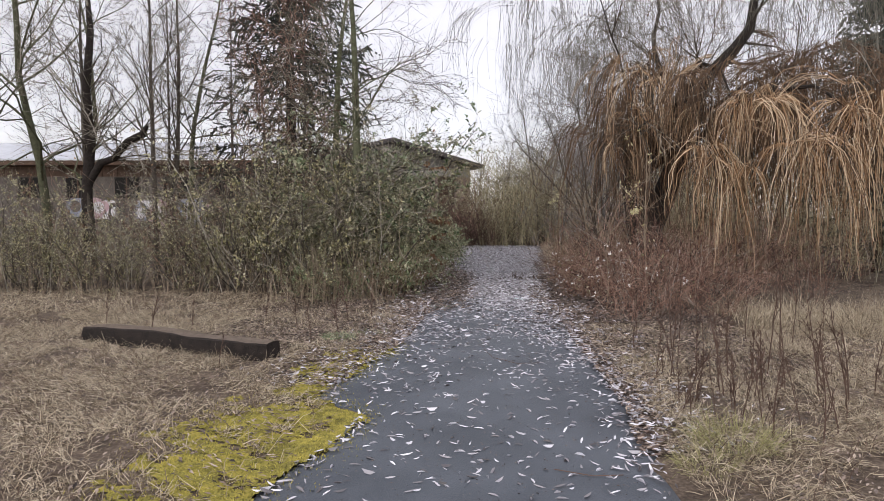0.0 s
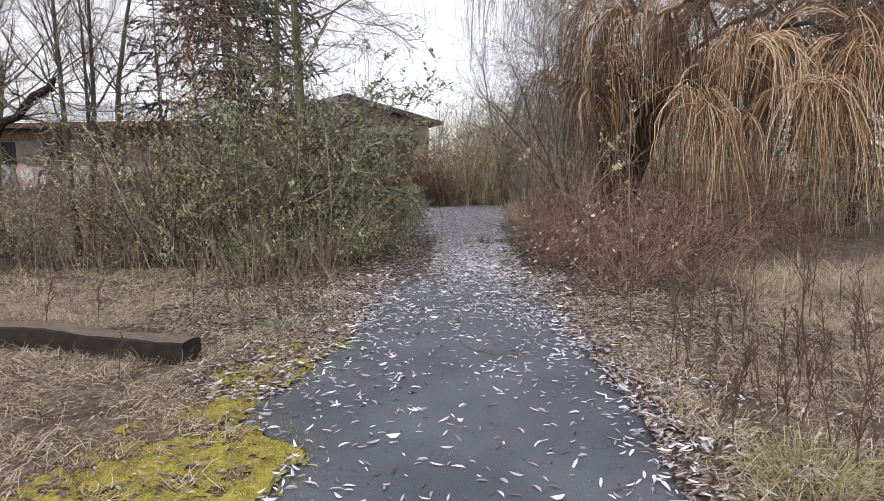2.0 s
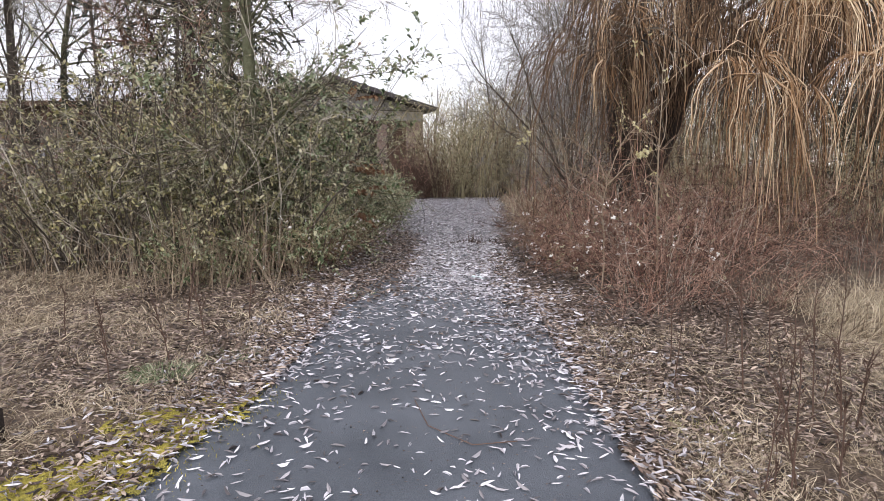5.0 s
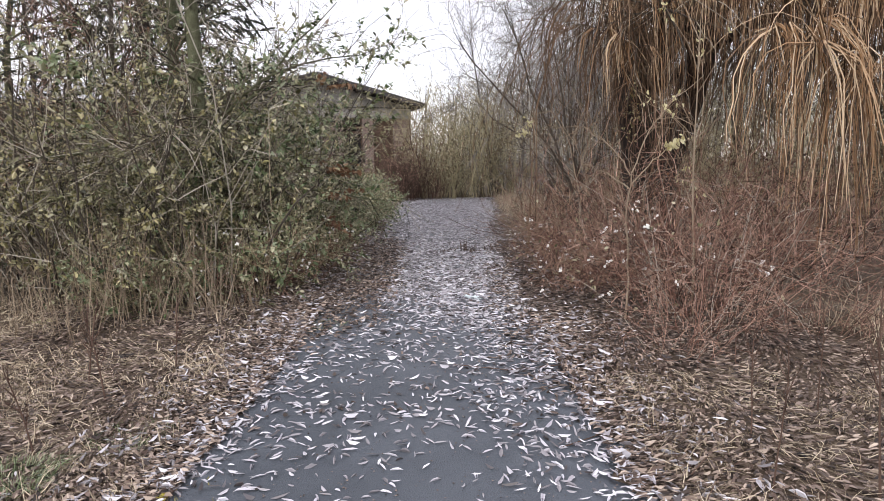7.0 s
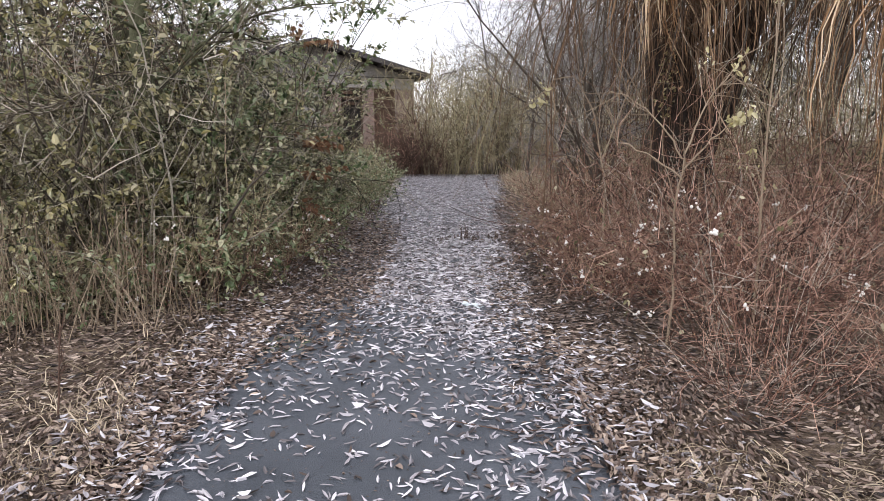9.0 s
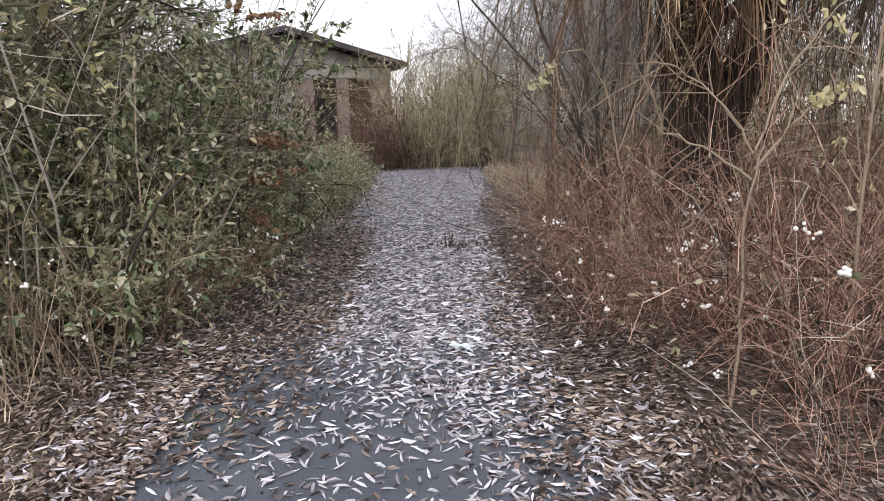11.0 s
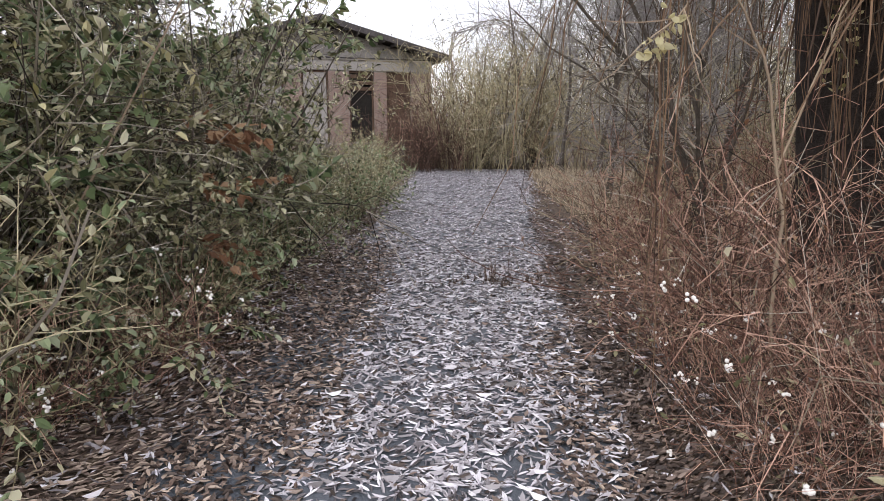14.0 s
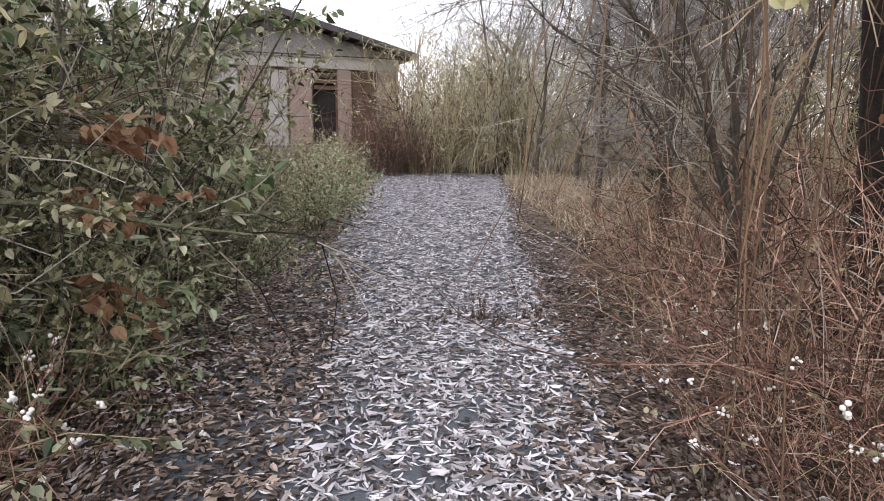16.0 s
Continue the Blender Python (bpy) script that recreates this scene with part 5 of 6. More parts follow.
for k, (x, y, n, rad, hh) in enumerate([(-2.6, 10.9, 60, 0.3, 1.15), (-2.0, 11.2, 40, 0.22, 0.9), (-3.3, 11.1, 50, 0.3, 1.1), (-4.2, 11.2, 40, 0.4, 0.9), (-6.0, 11.1, 40, 0.5, 0.8), (-7.8, 11.0, 40, 0.5, 0.8), (-3.4, 10.4, 24, 0.35, 0.6), (-3.0, 11.5, 40, 0.3, 1.0), (-9.5, 11, 40, .5, .8)]):
    dry_stalks("bundle of pale dry stalks at the thicket's foot", x, y, n, rad, hh, 100 + k)


# ---- dead weeds ----
def weed(label, seed, height, side, open_=0.4):
    r = np.random.default_rng(seed)
    h = thing("dead_weed", label, "dead plant", "dead weeds in the grass")
    P = grow(np.array([[0, 0, -0.04]]), np.array([[r.normal(0, 0.1), r.normal(0, 0.1), 1.0]]), np.array([height]), 8, 0.05, 0.0, r)
    R = taper([0.0065], 8, 0.4)
    part("stem", mesh_of("stem", [tubes(P, R, M["weed"], 5)], True), h)
    S, D, rr = sprout(P, R, side, 0.25, 1.0, open_, r)
    P1 = grow(S, D, height * r.uniform(0.08, 0.28, side), 5, 0.12, 0.04, r)
    R1 = taper(np.full(side, 0.003), 5, 0.5)
    stuff("side_shoots", mesh_of("side_shoots", [tubes(P1, R1, M["weed"])]), h)
    both = np.concatenate([P1, P[:, 3:]])
    S, D, _ = sprout(both, np.concatenate([R1, R[:, 3:]]), side * 9, 0.3, 1.0, 0.6, r)
    s = r.uniform(0.5, 1.3, len(S))
    stuff("seed_heads", mesh_of("seed_heads", [leaves(S, D + [0, 0, -0.3], 0.022 * s, 0.008 * s, M["weed"], r, oval=False)]), h)
    return h


place_all(weed("tall dead brown weed stalk standing in dry grass", 91, 1.0, 11, 0.35), [stand(2.12, 7.3), stand(3.2, 7.0, 1, 1.05), stand(1.95, 6.5, 2, 0.8), stand(2.8, 6.4, 3, 1.1), stand(3.9, 6.1, 4, 0.8), stand(1.85, 7.9, 5, 0.7), stand(2.6, 7.9, 5.5, .8), stand(4.6, 7.2, .7, .9), stand(1.7, 7.4, 2.4, .75), stand(2.35, 6.9, 0.4, .8), stand(2.45, 8.3, 1.4, .7), stand(3.6, 7.6, 2.2, .9), stand(1.6, 6.0, 3.0, .65), stand(2.3, 6.1, 5.1, .7), stand(3.3, 8.2, 1.7, .8), stand(4.1, 7.9, 4.7, .8)])
rw = random.Random(12)
for k in range(6):
    poses = [stand(rw.uniform(1.5, 2.6), rw.uniform(4.2, 6.2), rw.uniform(0, 6), rw.uniform(0.6, 1.1)) for _ in range(4)] + [stand(rw.uniform(2.4, 5.2), rw.uniform(3.8, 7.5), rw.uniform(0, 6), rw.uniform(0.7, 1.2)) for _ in range(5)]
    place_all(weed("bushy dead brown weed with drooping seed heads", 92 + 7 * k, (0.5, 0.62, 0.42, 0.7, 0.55, 0.8)[k], (16, 12, 14, 9, 18, 10)[k], 0.5), poses)
place_all(weed("thin dead weed beside the timber beam", 93, 0.6, 12), [stand(-4.55, 5.2), stand(-4.35, 7.6, 1), stand(-3.9, 7.8, 2, 0.8), stand(-2.2, 7.5, 3, 0.8), stand(-1.95, 7.9, 4, .9), stand(-2.6, 8.2, 5, .9), stand(-3.2, 8.6, 6, .9), stand(-5.4, 8.3, 2.2, .8), stand(-2.3, 9.0, 1.2, 1.1), stand(-2.75, 6.05, .2, .7), stand(-2.0, 8.7, 3.3, 1.1), stand(-1.8, 9.3, 1.9, 1.0)])


# ---- timber beam ----
def beam():
    n = 22
    a, b_ = np.array([-4.93, 7.28]), np.array([-2.33, 6.48])
    u = np.linspace(0, 1, n)
    c = a[None] * (1 - u[:, None]) + b_[None] * u[:, None]
    side = norm(np.array([-(b_ - a)[1], (b_ - a)[0]]))
    top = np.interp(u, [0, 0.35, 0.6, 1], [0.19, 0.215, 0.205, 0.195])
    rng_ = np.random.default_rng(2)
    prof = np.array([(-0.12, -0.12), (-0.125, 0.5), (-0.12, 0.92), (-0.105, 1.0), (0.0, 1.03), (0.105, 1.0), (0.12, 0.92), (0.12, -0.12)])
    V = np.zeros((n, len(prof), 3))
    for k, (w, hgt) in enumerate(prof):
        V[:, k, :2] = c + side * w + rng_.normal(0, 0.004, (n, 2))
        V[:, k, 2] = gz(c[:, 0], c[:, 1]) + top * hgt + rng_.normal(0, 0.004, n)
    m_ = len(prof)
    sideF, topF = [], []
    for i_ in range(n - 1):
        for k in range(m_):
            q = [i_ * m_ + k, (i_ + 1) * m_ + k, (i_ + 1) * m_ + (k + 1) % m_, i_ * m_ + (k + 1) % m_]
            # upward faces take the paler timber, the rest the shade-darkened one
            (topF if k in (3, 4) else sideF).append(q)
    end = np.array([list(range(m_)), list(range((n - 1) * m_, n * m_))[::-1]])
    V = V.reshape(-1, 3)
    h = thing("timber_beam", "weathered dark timber beam lying in dry grass", "beam")
    h.location = (-3.5, 6.7, float(gz(-3.5, 6.7)))
    off = np.array(h.location)
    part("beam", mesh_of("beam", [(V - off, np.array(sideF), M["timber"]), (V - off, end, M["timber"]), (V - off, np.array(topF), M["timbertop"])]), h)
    return h


beam()
tuft(-2.75, 6.42, 140, 0.25, 0.22, "straw", 21, "dry grass leaning against the timber beam")
tuft(-3.5, 6.55, 140, 0.3, 0.2, "straw", 22, "dry grass leaning against the timber beam")

# ---- fallen leaves ----
rl = np.random.default_rng(17)


def path_leaves(n, y0, y1, bias=None):
    y = rl.uniform(y0, y1, n)
    x = edge_left(y) + (edge_right(y) - edge_left(y)) * rl.uniform(-0.02, 1.02, n) + rl.normal(0, 1, n) * np.interp(y, [7, 11, 33], [0.02, 0.10, 0.2])
    if bias is not None:
        k = rl.uniform(0, 1, n) < bias(x, y)
        x, y = x[k], y[k]
    return x, y


def carpet(x, y):
    """How thickly leaves lie on the asphalt: thin near, full further in, thicker at the edges."""
    d = np.interp(y, [2.5, 5, 7, 8.5, 10, 11.2, 12.5], [0.03, 0.035, 0.07, 0.11, 0.15, 0.42, 1.0])
    e = np.clip(1 - np.minimum(x - edge_left(y), edge_right(y) - x) / 0.35, 0, 1)
    right = np.clip((x - 0.35) / 0.5, 0, 1) * np.interp(y, [6, 8.3, 9.5], [0, 0.1, 0.42])
    return np.clip(d * (1 + 0.5 * bumps(x * 1.5, y * 1.5)) + 0.25 * e * e * np.interp(y, [3, 8], [0.5, 1]) + right, 0, 1)


def pale(x, y):
    """1 in the band where pale leaves lie, 0 on the darker margins."""
    lo = np.interp(y, [8, 9.3, 10.8, 12.6, 14.4, 16.5, 18.2, 20, 25, 33], [-1.6, -1.15, -0.42, -0.36, -0.40, -0.52, -0.85, -1.25, -1.6, -1.8])
    hi = np.interp(y, [7, 9, 10.5, 12.7, 14.3, 17.2, 20, 33], [1.5, 1.05, 1.0, 1.0, 1.2, 1.45, 1.65, 2.8])
    n = 0.12 * bumps(x * 2.3, y * 1.9)
    return np.clip((x - lo + n) / 0.4 + 0.5, 0, 1) * np.clip((hi + n - x) / 0.7 + 0.5, 0, 1)


x, y = path_leaves(60000, 2.0, 17.0, lambda x, y: carpet(x, y) * (0.10 + 0.90 * pale(x, y)) * np.where(y > 11.5, np.clip(0.95 + 0.35 * bumps(x * 4.3, y * 3.1), 0.4, 1), 1))
strewn("willow_leaves", M["willowleaf"], x, y, 0.075, 0.0145, "pale slender willow leaves strewn on the path", "leaves", seed=1)
x, y = path_leaves(40000, 17.0, 33.0, lambda x, y: (0.12 + 0.88 * pale(x, y)) * np.clip(0.95 + 0.45 * bumps(x * 3.1, y * 1.7) + 0.25 * bumps(x * 7.3, y * 4.1), 0.3, 1))
strewn("willow_leaves", M["willowleaf"], x, y, 0.10, 0.022, "pale slender willow leaves carpeting the path", "leaves", seed=2, near=False)
x, y = path_leaves(26000, 8.0, 17.0, lambda x, y: carpet(x, y) * (0.15 + 0.85 * (1 - pale(x, y)) * np.where(x > 0.2, 1, 0.55)))
strewn("dark_leaves", M["darkleaf"], x, y, 0.06, 0.022, "dark rotting leaves among the pale ones", "leaves", 0.010, seed=3)
x, y = path_leaves(7000, 17.0, 33.0, lambda x, y: np.clip(0.4 - 0.5 * bumps(x * 3.1, y * 1.7), 0.1, 1))
strewn("dark_leaves", M["darkleaf"], x, y, 0.08, 0.03, "dark rotting leaves among the pale ones", "leaves", 0.010, seed=4, near=False)

x, y = path_leaves(22000, 9.5, 18.0, lambda x, y: carpet(x, y) * (1 - pale(x, y)))
strewn("brown_leaves", M["brownleaf"], x, y, 0.06, 0.018, "brown leaves on the margins of the path", "leaves", 0.016, seed=6)
x, y = path_leaves(14000, 18.0, 33.0, lambda x, y: 1 - pale(x, y))
strewn("brown_leaves", M["brownleaf"], x, y, 0.08, 0.026, "brown leaves on the margins of the path", "leaves", 0.016, seed=7, near=False)
x, y = path_leaves(2600, 2.0, 10.0)
strewn("path_debris", M["darkleaf"], x, y, 0.014, 0.008, "fine dark debris on the asphalt", "debris", 0.006, seed=5)


def verge(n, side, y0, y1, wide, seed):
    r = np.random.default_rng(seed)
    y = r.uniform(y0, y1, n)
    d = np.abs(r.normal(0, wide, n)) - 0.05
    x = edge_left(y) - d if side < 0 else edge_right(y) + d
    k = ~inside_moss(x, y) | (r.uniform(0, 1, n) < 0.4)
    return x[k], y[k]


for sd, y0, y1, wide, n, s in ((-1, 5.5, 11.0, 0.38, 8000, 11), (1, 4.0, 11.0, 0.36, 7500, 12), (-1, 11, 20, 0.6, 17000, 13), (1, 11, 20, 0.6, 17000, 14), (-1, 20, 32, 0.8, 4000, 15), (1, 20, 32, 0.8, 4000, 16)):
    x, y = verge(n, sd, y0, y1, wide, s)
    half = int(len(x) * 0.76)
    deepin = y0 > 10
    dark = deepin and sd > 0
    strewn("dark_leaves" if dark else "brown_leaves", M["darkleaf" if dark else "brownleaf"], x[:half], y[:half], 0.055, 0.017, "dark brown fallen leaves along the path edge", "leaves", 0.03, seed=s)
    if deepin:
        half = int(len(x) * (0.93 if sd > 0 else 0.86))
    strewn("willow_leaves", M["willowleaf"], x[half:], y[half:], 0.075, 0.015, "pale willow leaves along the path edge", "leaves", 0.035, seed=s + 20)
for x0, x1, y0, y1, n, s in ((-3.6, -1.1, 10.5, 16, 4500, 51), (1.2, 3.4, 9.5, 16, 12000, 52), (-3.6, -1.1, 7, 11, 4000, 55), (1.2, 3.4, 6.5, 10, 4000, 56), (-6, -1.4, 3, 10, 2500, 53), (1.3, 6, 3, 9, 3000, 54)):
    x, y = spread(n, x0, x1, y0, y1, np.random.default_rng(s))
    strewn("dark_leaves", M["darkleaf"], x, y, 0.055, 0.018, "dark rotting leaf litter", "leaves", 0.035, seed=s, near=s not in (53, 54))
for x0, x1, y0, y1, n, s in ((-12, -1.6, 9.8, 15, 6000, 41), (-3.8, -1.1, 7.0, 11.5, 6000, 45), (1.2, 3.6, 6.4, 10.5, 5000, 46), (1.5, 9, 8.5, 17, 6000, 42), (-6, -1.3, 2.5, 9.8, 6000, 43), (1.4, 7, 2.5, 8.8, 6000, 44)):
    x, y = spread(n, x0, x1, y0, y1, np.random.default_rng(s))
    strewn("brown_leaves", M["brownleaf"], x, y, 0.055, 0.015, "brown leaf litter among the grass and shrubs", "leaves", 0.04, seed=s, near=s > 44)


# ---- small plants and litter ----
def leafy_branch(label, base, seed, height, tiers, mat):
    """A young tree that keeps large leaves in tiers."""
    r = np.random.default_rng(seed)
    h = thing("sapling", label, "sapling", "young saplings", stand(*base))
    P = grow(np.array([[0, 0, -0.05]]), np.array([[0.1, 0, 1.0]]), np.array([height]), 8, 0.05, 0.02, r)
    R = taper([0.012], 8, 0.3)
    part("stem", mesh_of("stem", [tubes(P, R, M["bark"], 5)], True), h)
    for z, dx, dy, nb, nl in tiers:
        k = np.argmin(np.abs(P[0, :, 2] - z))
        S = np.repeat(P[0, k][None], nb, 0) + [0, 0, 0]
        D = np.stack([np.full(nb, dx), np.full(nb, dy), np.full(nb, 0.15)], -1) + r.normal(0, 0.3, (nb, 3)) * [1, 1, 0.4]
        Q = grow(S, D, r.uniform(0.35, 0.75, nb), 5, 0.1, -0.05, r)
        RQ = taper(np.full(nb, 0.004), 5, 0.4)
        for q in range(nb):
            b_ = part("branch", mesh_of("branch", [tubes(Q[q:q + 1], RQ[q:q + 1], M["greytwig"])]), h)
        S, D, _ = sprout(Q, RQ, nl, 0.3, 1.0, 0.8, r)
        s = r.uniform(0.7, 1.3, nl)
        stuff("leaf_spray", mesh_of("leaf_spray", [leaves(S, D + [0, 0, -0.5], 0.085 * s, 0.045 * s, M[mat], r, 0.4)]), b_, "rust-brown withered leaves")
    return h


leafy_branch("sapling holding rust-brown withered leaves", (-1.6, 13.7), 5, 2.6, [(0.75, 0.9, -0.4, 6, 60), (1.15, 0.8, -0.3, 6, 60), (1.6, 0.9, -0.2, 7, 80), (2.4, 0.5, -0.3, 5, 50)], "rustleaf")


def yellow_sapling(base, seed, height, sprays, label):
    r = np.random.default_rng(seed)
    h = thing("sapling", label, "sapling", "young saplings", stand(*base))
    P = grow(np.array([[0, 0, -0.05]]), np.array([[0.02, 0, 1.0]]), np.array([height]), 9, 0.05, 0.03, r)
    R = taper([0.013], 9, 0.25)
    part("stem", mesh_of("stem", [tubes(P, R, M["paletwig"], 5)], True), h)
    S, D, _ = sprout(P, R, 16, 0.35, 1.0, 0.8, r)
    Q = grow(S, D, r.uniform(0.3, 0.9, 16), 6, 0.12, 0.04, r)
    RQ = taper(np.full(16, 0.005), 6, 0.4)
    stuff("branches", mesh_of("branches", [tubes(Q, RQ, M["paletwig"])]), h)
    S, D, _ = sprout(Q, RQ, sprays, 0.6, 1.0, 0.8, r)
    C = np.repeat(S, 3, 0) + r.normal(0, 0.025, (sprays * 3, 3))
    s = r.uniform(0.6, 1.2, len(C))
    stuff("leaf_spray", mesh_of("leaf_spray", [leaves(C, r.normal(0, 0.5, C.shape) + [0, 0, -0.8], 0.055 * s, 0.026 * s, M["creamleaf"], r, 0.2)]), h, "last cream-yellow leaves")
    return h


yellow_sapling((2.7, 10.75), 8, 2.9, 22, "thin sapling with a few cream-yellow leaves")


def sprig_sapling(base, stem, arms, sprigs, mat, label):
    """A sapling with a forked stem; stem and arms as places above the base, sprigs of leaves at the arms' ends."""
    r = np.random.default_rng(len(arms) * 7 + len(stem))
    h = thing("sapling", label, "sapling", "young saplings", stand(*base))
    for k, (pts, r0) in enumerate([(stem, 0.012)] + [(a, 0.007) for a in arms]):
        pts = np.array(pts, float)
        u = np.linspace(0, len(pts) - 1, 3 * len(pts))
        P = np.stack([np.interp(u, range(len(pts)), pts[:, q]) for q in range(3)], -1)
        P[1:-1] += r.normal(0, 0.008, (len(P) - 2, 3))
        R = r0 * np.linspace(1, 0.45, len(P))
        part("stem" if k == 0 else "branch", mesh_of("stem", [tubes(P[None], R[None], M["paletwig"], 5)], True), h)
        S, D, _ = sprout(P[None], R[None], 9, 0.3, 1.0, 0.8, r)
        Q = grow(S, D, r.uniform(0.2, 0.6, 9), 6, 0.12, 0.03, r)
        stuff("twigs", mesh_of("twigs", [tubes(Q, taper(np.full(9, 0.004), 6, 0.5), M["paletwig"])]), h)
    for (px, py, pz), n, wide in sprigs:
        C = np.array([px, py, pz]) + r.normal(0, wide, (n, 3)) * [1, 0.6, 0.8]
        s_ = r.uniform(0.7, 1.2, n)
        stuff("leaf_spray", mesh_of("leaf_spray", [leaves(C, r.normal(0, 0.6, C.shape) + [0, 0, -0.7], 0.055 * s_, 0.030 * s_, M[mat], r, 0.2)]), h, "last pale leaves")
    return h


sprig_sapling((2.05, 12.7), [(0, 0, -0.05), (-0.05, 0, 1.0), (-0.2, -0.05, 1.8), (-0.45, -0.15, 2.15)], [[(-0.45, -0.15, 2.15), (-0.65, -0.2, 2.12), (-0.8, -0.24, 1.95)], [(-0.1, 0, 1.3), (0.2, 0.1, 2.1), (0.35, 0.1, 2.7)]], [((-0.8, -0.24, 1.9), 22, 0.05), ((-0.76, -0.22, 2.0), 10, 0.03)], "creamleaf", "arching sapling with a sprig of pale yellow leaves")
sprig_sapling((1.98, 10.6), [(0, 0, -0.05), (0.02, 0, 0.5), (-0.03, -0.05, 1.0), (0.0, -0.1, 1.4)], [[(0.03, 0, 1.4), (0.18, 0.05, 1.75), (0.42, 0.12, 2.05), (0.75, 0.2, 2.3)], [(0.02, 0, 1.38), (-0.12, 0, 1.6), (-0.35, 0.05, 1.8), (-0.5, 0.05, 1.85)], [(0.02, 0, 1.25), (-0.2, 0.05, 1.4), (-0.42, 0.1, 1.5), (-0.5, 0.1, 1.75)], [(0.03, 0, 1.3), (0.25, 0.1, 1.5), (0.5, 0.25, 1.68), (0.9, 0.3, 1.75)]], [((0.45, 0.2, 1.66), 20, 0.035), ((0.55, 0.25, 1.69), 14, 0.03)], "creamleaf", "forked sapling with a sprig of cream leaves")


def climber():
    r = np.random.default_rng(15)
    h = thing("climbing_plant", "climbing plant with yellow-green leaves on the willow trunk", "climber", m=stand(3.2, 14.45))
    P = np.array([[[0, 0, -0.03], [0.0, 0, 0.6], [-0.02, -0.01, 1.3], [0.0, 0, 2.0], [0.0, -0.02, 2.7], [-0.03, 0, 3.4]]])
    part("stem", mesh_of("stem", [tubes(P, np.full((1, 6), 0.008), M["bark"], 5)], True), h)
    S, D, _ = sprout(P, np.full((1, 6), 0.01), 150, 0.55, 1.0, 1.2, r)
    S = S + r.normal(0, 0.07, S.shape)
    s_ = r.uniform(0.6, 1.2, 150)
    stuff("foliage", mesh_of("foliage", [leaves(S[:90], D[:90] + [0, 0, -0.8], 0.07 * s_[:90], 0.035 * s_[:90], M["warmleaf"], r, 0.3), leaves(S[90:], D[90:] + [0, 0, -0.8], 0.07 * s_[90:], 0.035 * s_[90:], M["creamleaf"], r, 0.3)]), h)
    return h


climber()


def crumpled_paper():
    r = np.random.default_rng(6)
    n = 9
    g = np.linspace(-0.5, 0.5, n)
    X, Y = np.meshgrid(g * 0.17, g * 0.11)
    Z = 0.018 + np.abs(r.normal(0, 0.012, X.shape)) + 0.012 * np.sin(X * 60)
    top = np.stack([X + r.normal(0, 0.006, X.shape), Y + r.normal(0, 0.006, X.shape), Z], -1)
    low_ = top - [0, 0, 0.006]
    V = np.concatenate([top.reshape(-1, 3), low_.reshape(-1, 3)])
    j, i = np.meshgrid(np.arange(n - 1), np.arange(n - 1), indexing="ij")
    b_ = (j * n + i).ravel()
    F = np.stack([b_, b_ + 1, b_ + n + 1, b_ + n], -1)
    o = new("paper_scrap", mesh_of("paper_scrap", [(V, np.concatenate([F, F[:, ::-1] + n * n]), M["paper"])]))
    o.matrix_basis = Matrix.Translation((0.57, 11.63, float(on_ground(np.float64(0.57), np.float64(11.63))) - 0.008)) @ Matrix.Rotation(-0.4, 4, "Z")
    return tagged(o, "crumpled pale blue-white paper scrap on the path", "litter")


crumpled_paper()


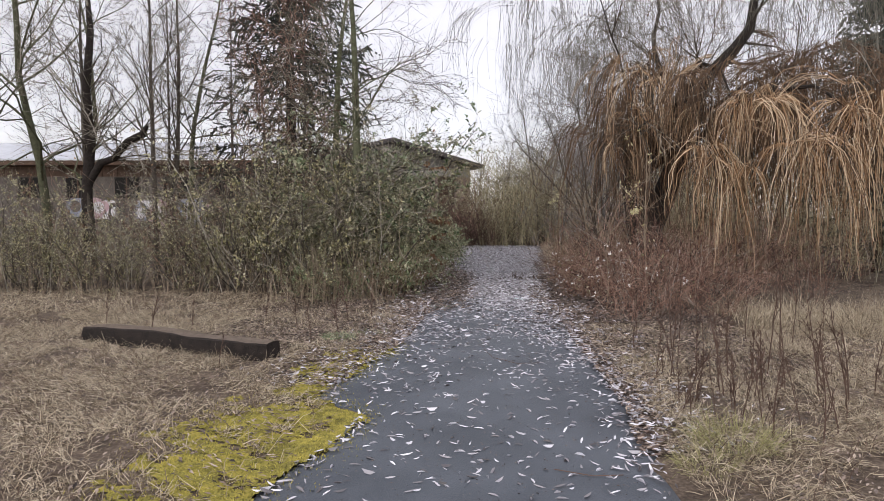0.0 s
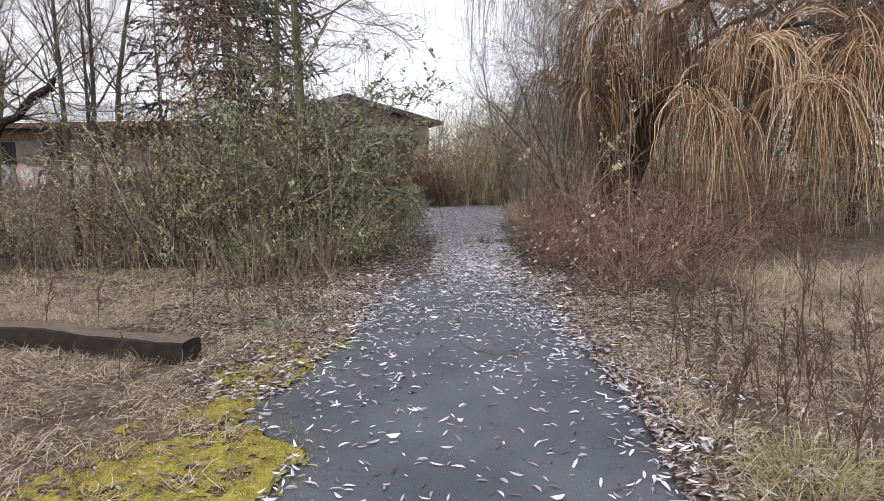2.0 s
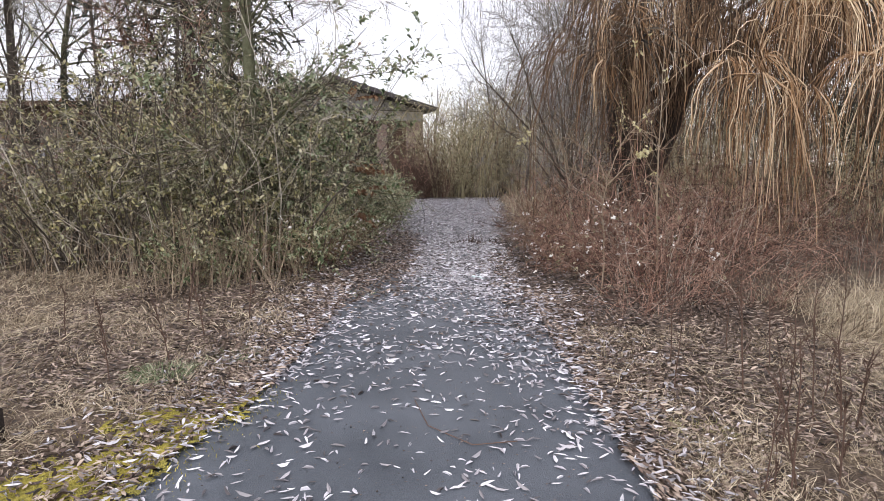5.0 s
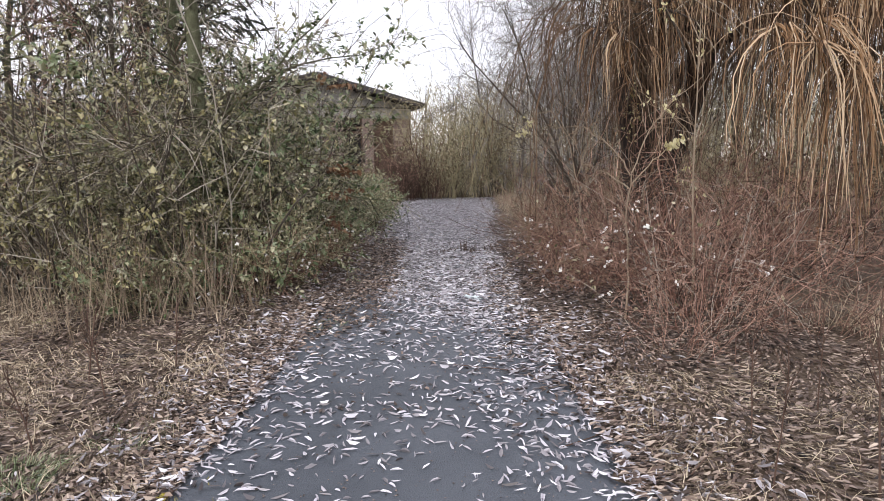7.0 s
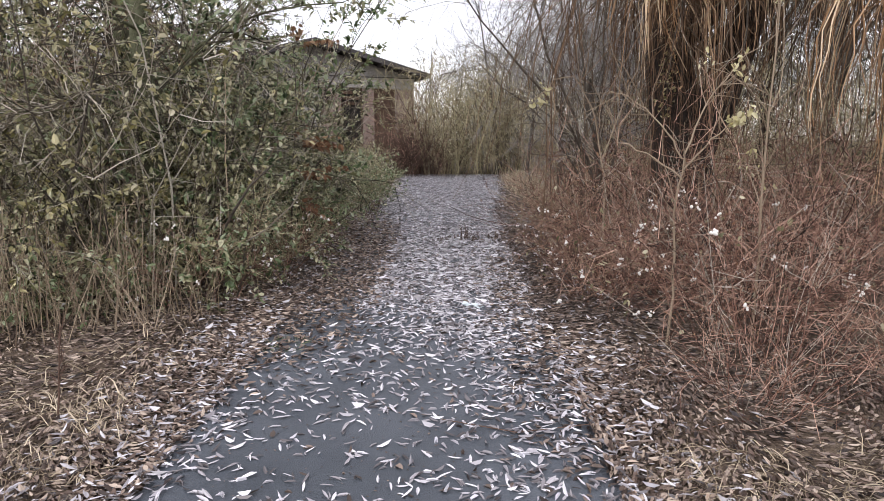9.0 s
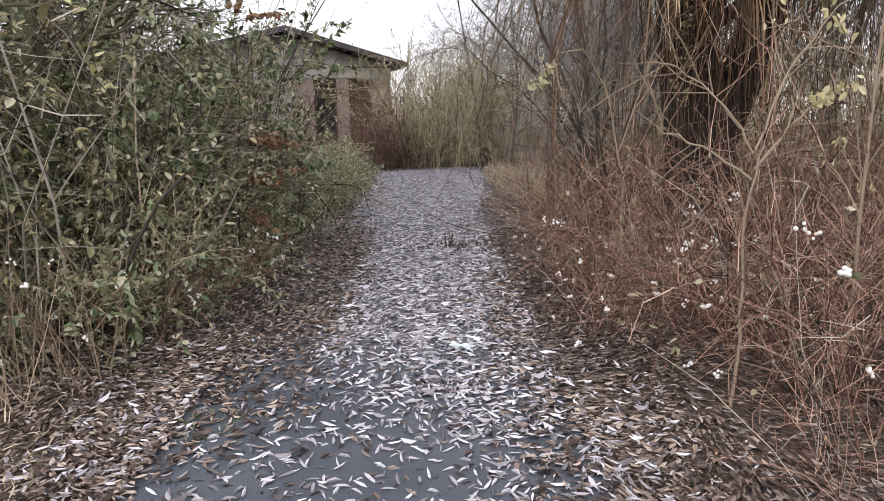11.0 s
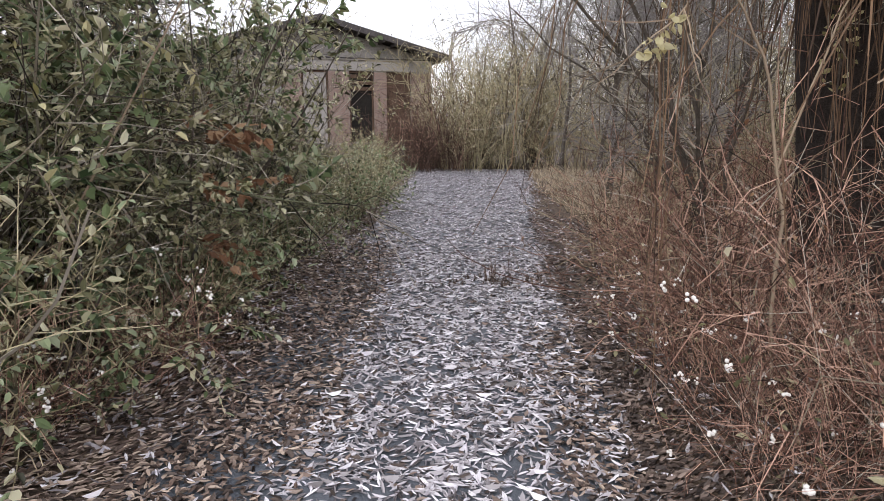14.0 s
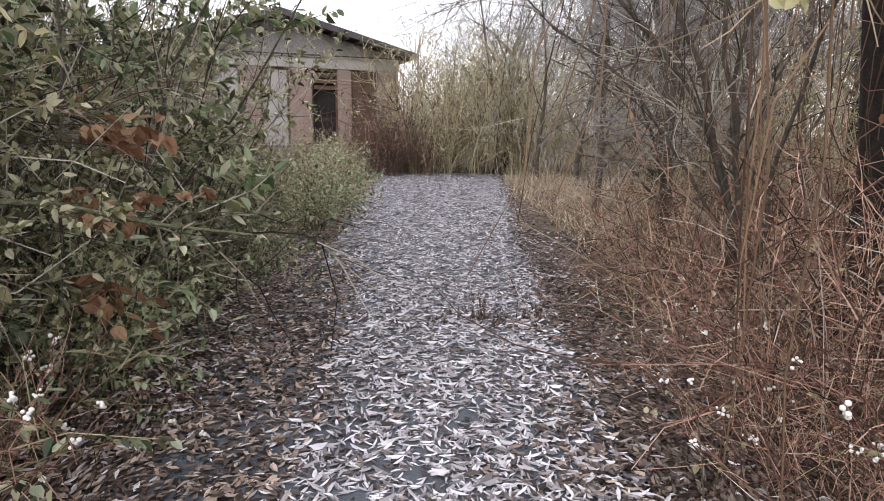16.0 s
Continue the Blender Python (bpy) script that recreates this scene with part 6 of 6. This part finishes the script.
def litter_strip(x, y, turn, l):
    bm = bmesh.new()
    box(bm, -l / 2, l / 2, -0.02, 0.02, 0.0, 0.02, 0.006)
    bmesh.ops.subdivide_edges(bm, edges=bm.edges, cuts=2)
    for v in bm.verts:
        v.co.z += 0.03 * abs(math.sin(v.co.x * 18)) + 0.01
    o = new("plastic_wrapper", bm_mesh("plastic_wrapper", bm, M["redplastic"]))
    o.matrix_basis = Matrix.Translation((x, y, float(gz(x, y)) + 0.02)) @ Matrix.Rotation(turn, 4, "Z")
    return tagged(o, "crumpled red plastic wrapper in the grass", "litter")


litter_strip(4.3, 18.4, 0.3, 0.34)
litter_strip(4.75, 18.7, 1.2, 0.18)


def path_weed(x, y, n, height, seed):
    r = np.random.default_rng(seed)
    h = thing("path_weed", "small dead weed clump growing through the path", "dead plant", "weeds in the path", stand(x, y))
    S = np.stack([r.normal(0, 0.06, n), r.normal(0, 0.04, n), np.full(n, -0.02)], -1)
    P = grow(S, np.stack([r.normal(0, 0.25, n), r.normal(0, 0.25, n), np.ones(n)], -1), height * r.uniform(0.4, 1.1, n), 4, 0.1, 0, r)
    R = taper(np.full(n, 0.0035), 4, 0.5)
    stuff("stalks", mesh_of("stalks", [tubes(P, R, M["weed"])]), h)
    S, D, _ = sprout(P, R, n * 6, 0.0, 0.8, 0.8, r)
    stuff("dead_leaves", mesh_of("dead_leaves", [leaves(S, D, 0.04, 0.014, M["darkleaf"], r)]), h)
    return h


path_weed(0.62, 15.4, 16, 0.26, 1)
path_weed(0.75, 15.3, 12, 0.2, 2)
path_weed(1.12, 15.5, 14, 0.15, 3)
path_weed(0.25, 15.35, 14, 0.08, 4)
path_weed(0.45, 15.6, 10, 0.12, 5)


# fallen twigs on the asphalt
def fallen_twig(pts, label="thin dark twig lying on the path"):
    p = np.array([(x_, y_, float(on_ground(np.float64(x_), np.float64(y_))) + 0.008) for x_, y_ in pts])
    o_ = p[0].copy()
    o = new("fallen_twig", mesh_of("fallen_twig", [tubes((p - o_)[None], np.full((1, len(p)), 0.0035), M["weed"])]))
    o.location = o_
    return tagged(o, label, "twig", "fallen twigs")


fallen_twig([(-0.05, 7.2), (0.05, 6.8), (0.3, 6.55), (0.55, 6.6)])
fallen_twig([(0.85, 7.9), (1.2, 8.15), (1.5, 8.2)])
fallen_twig([(0.4, 3.7), (0.62, 3.62), (0.8, 3.65)])
fallen_twig([(0.3, 9.3), (0.7, 9.15), (1.1, 9.25), (1.5, 9.2)])
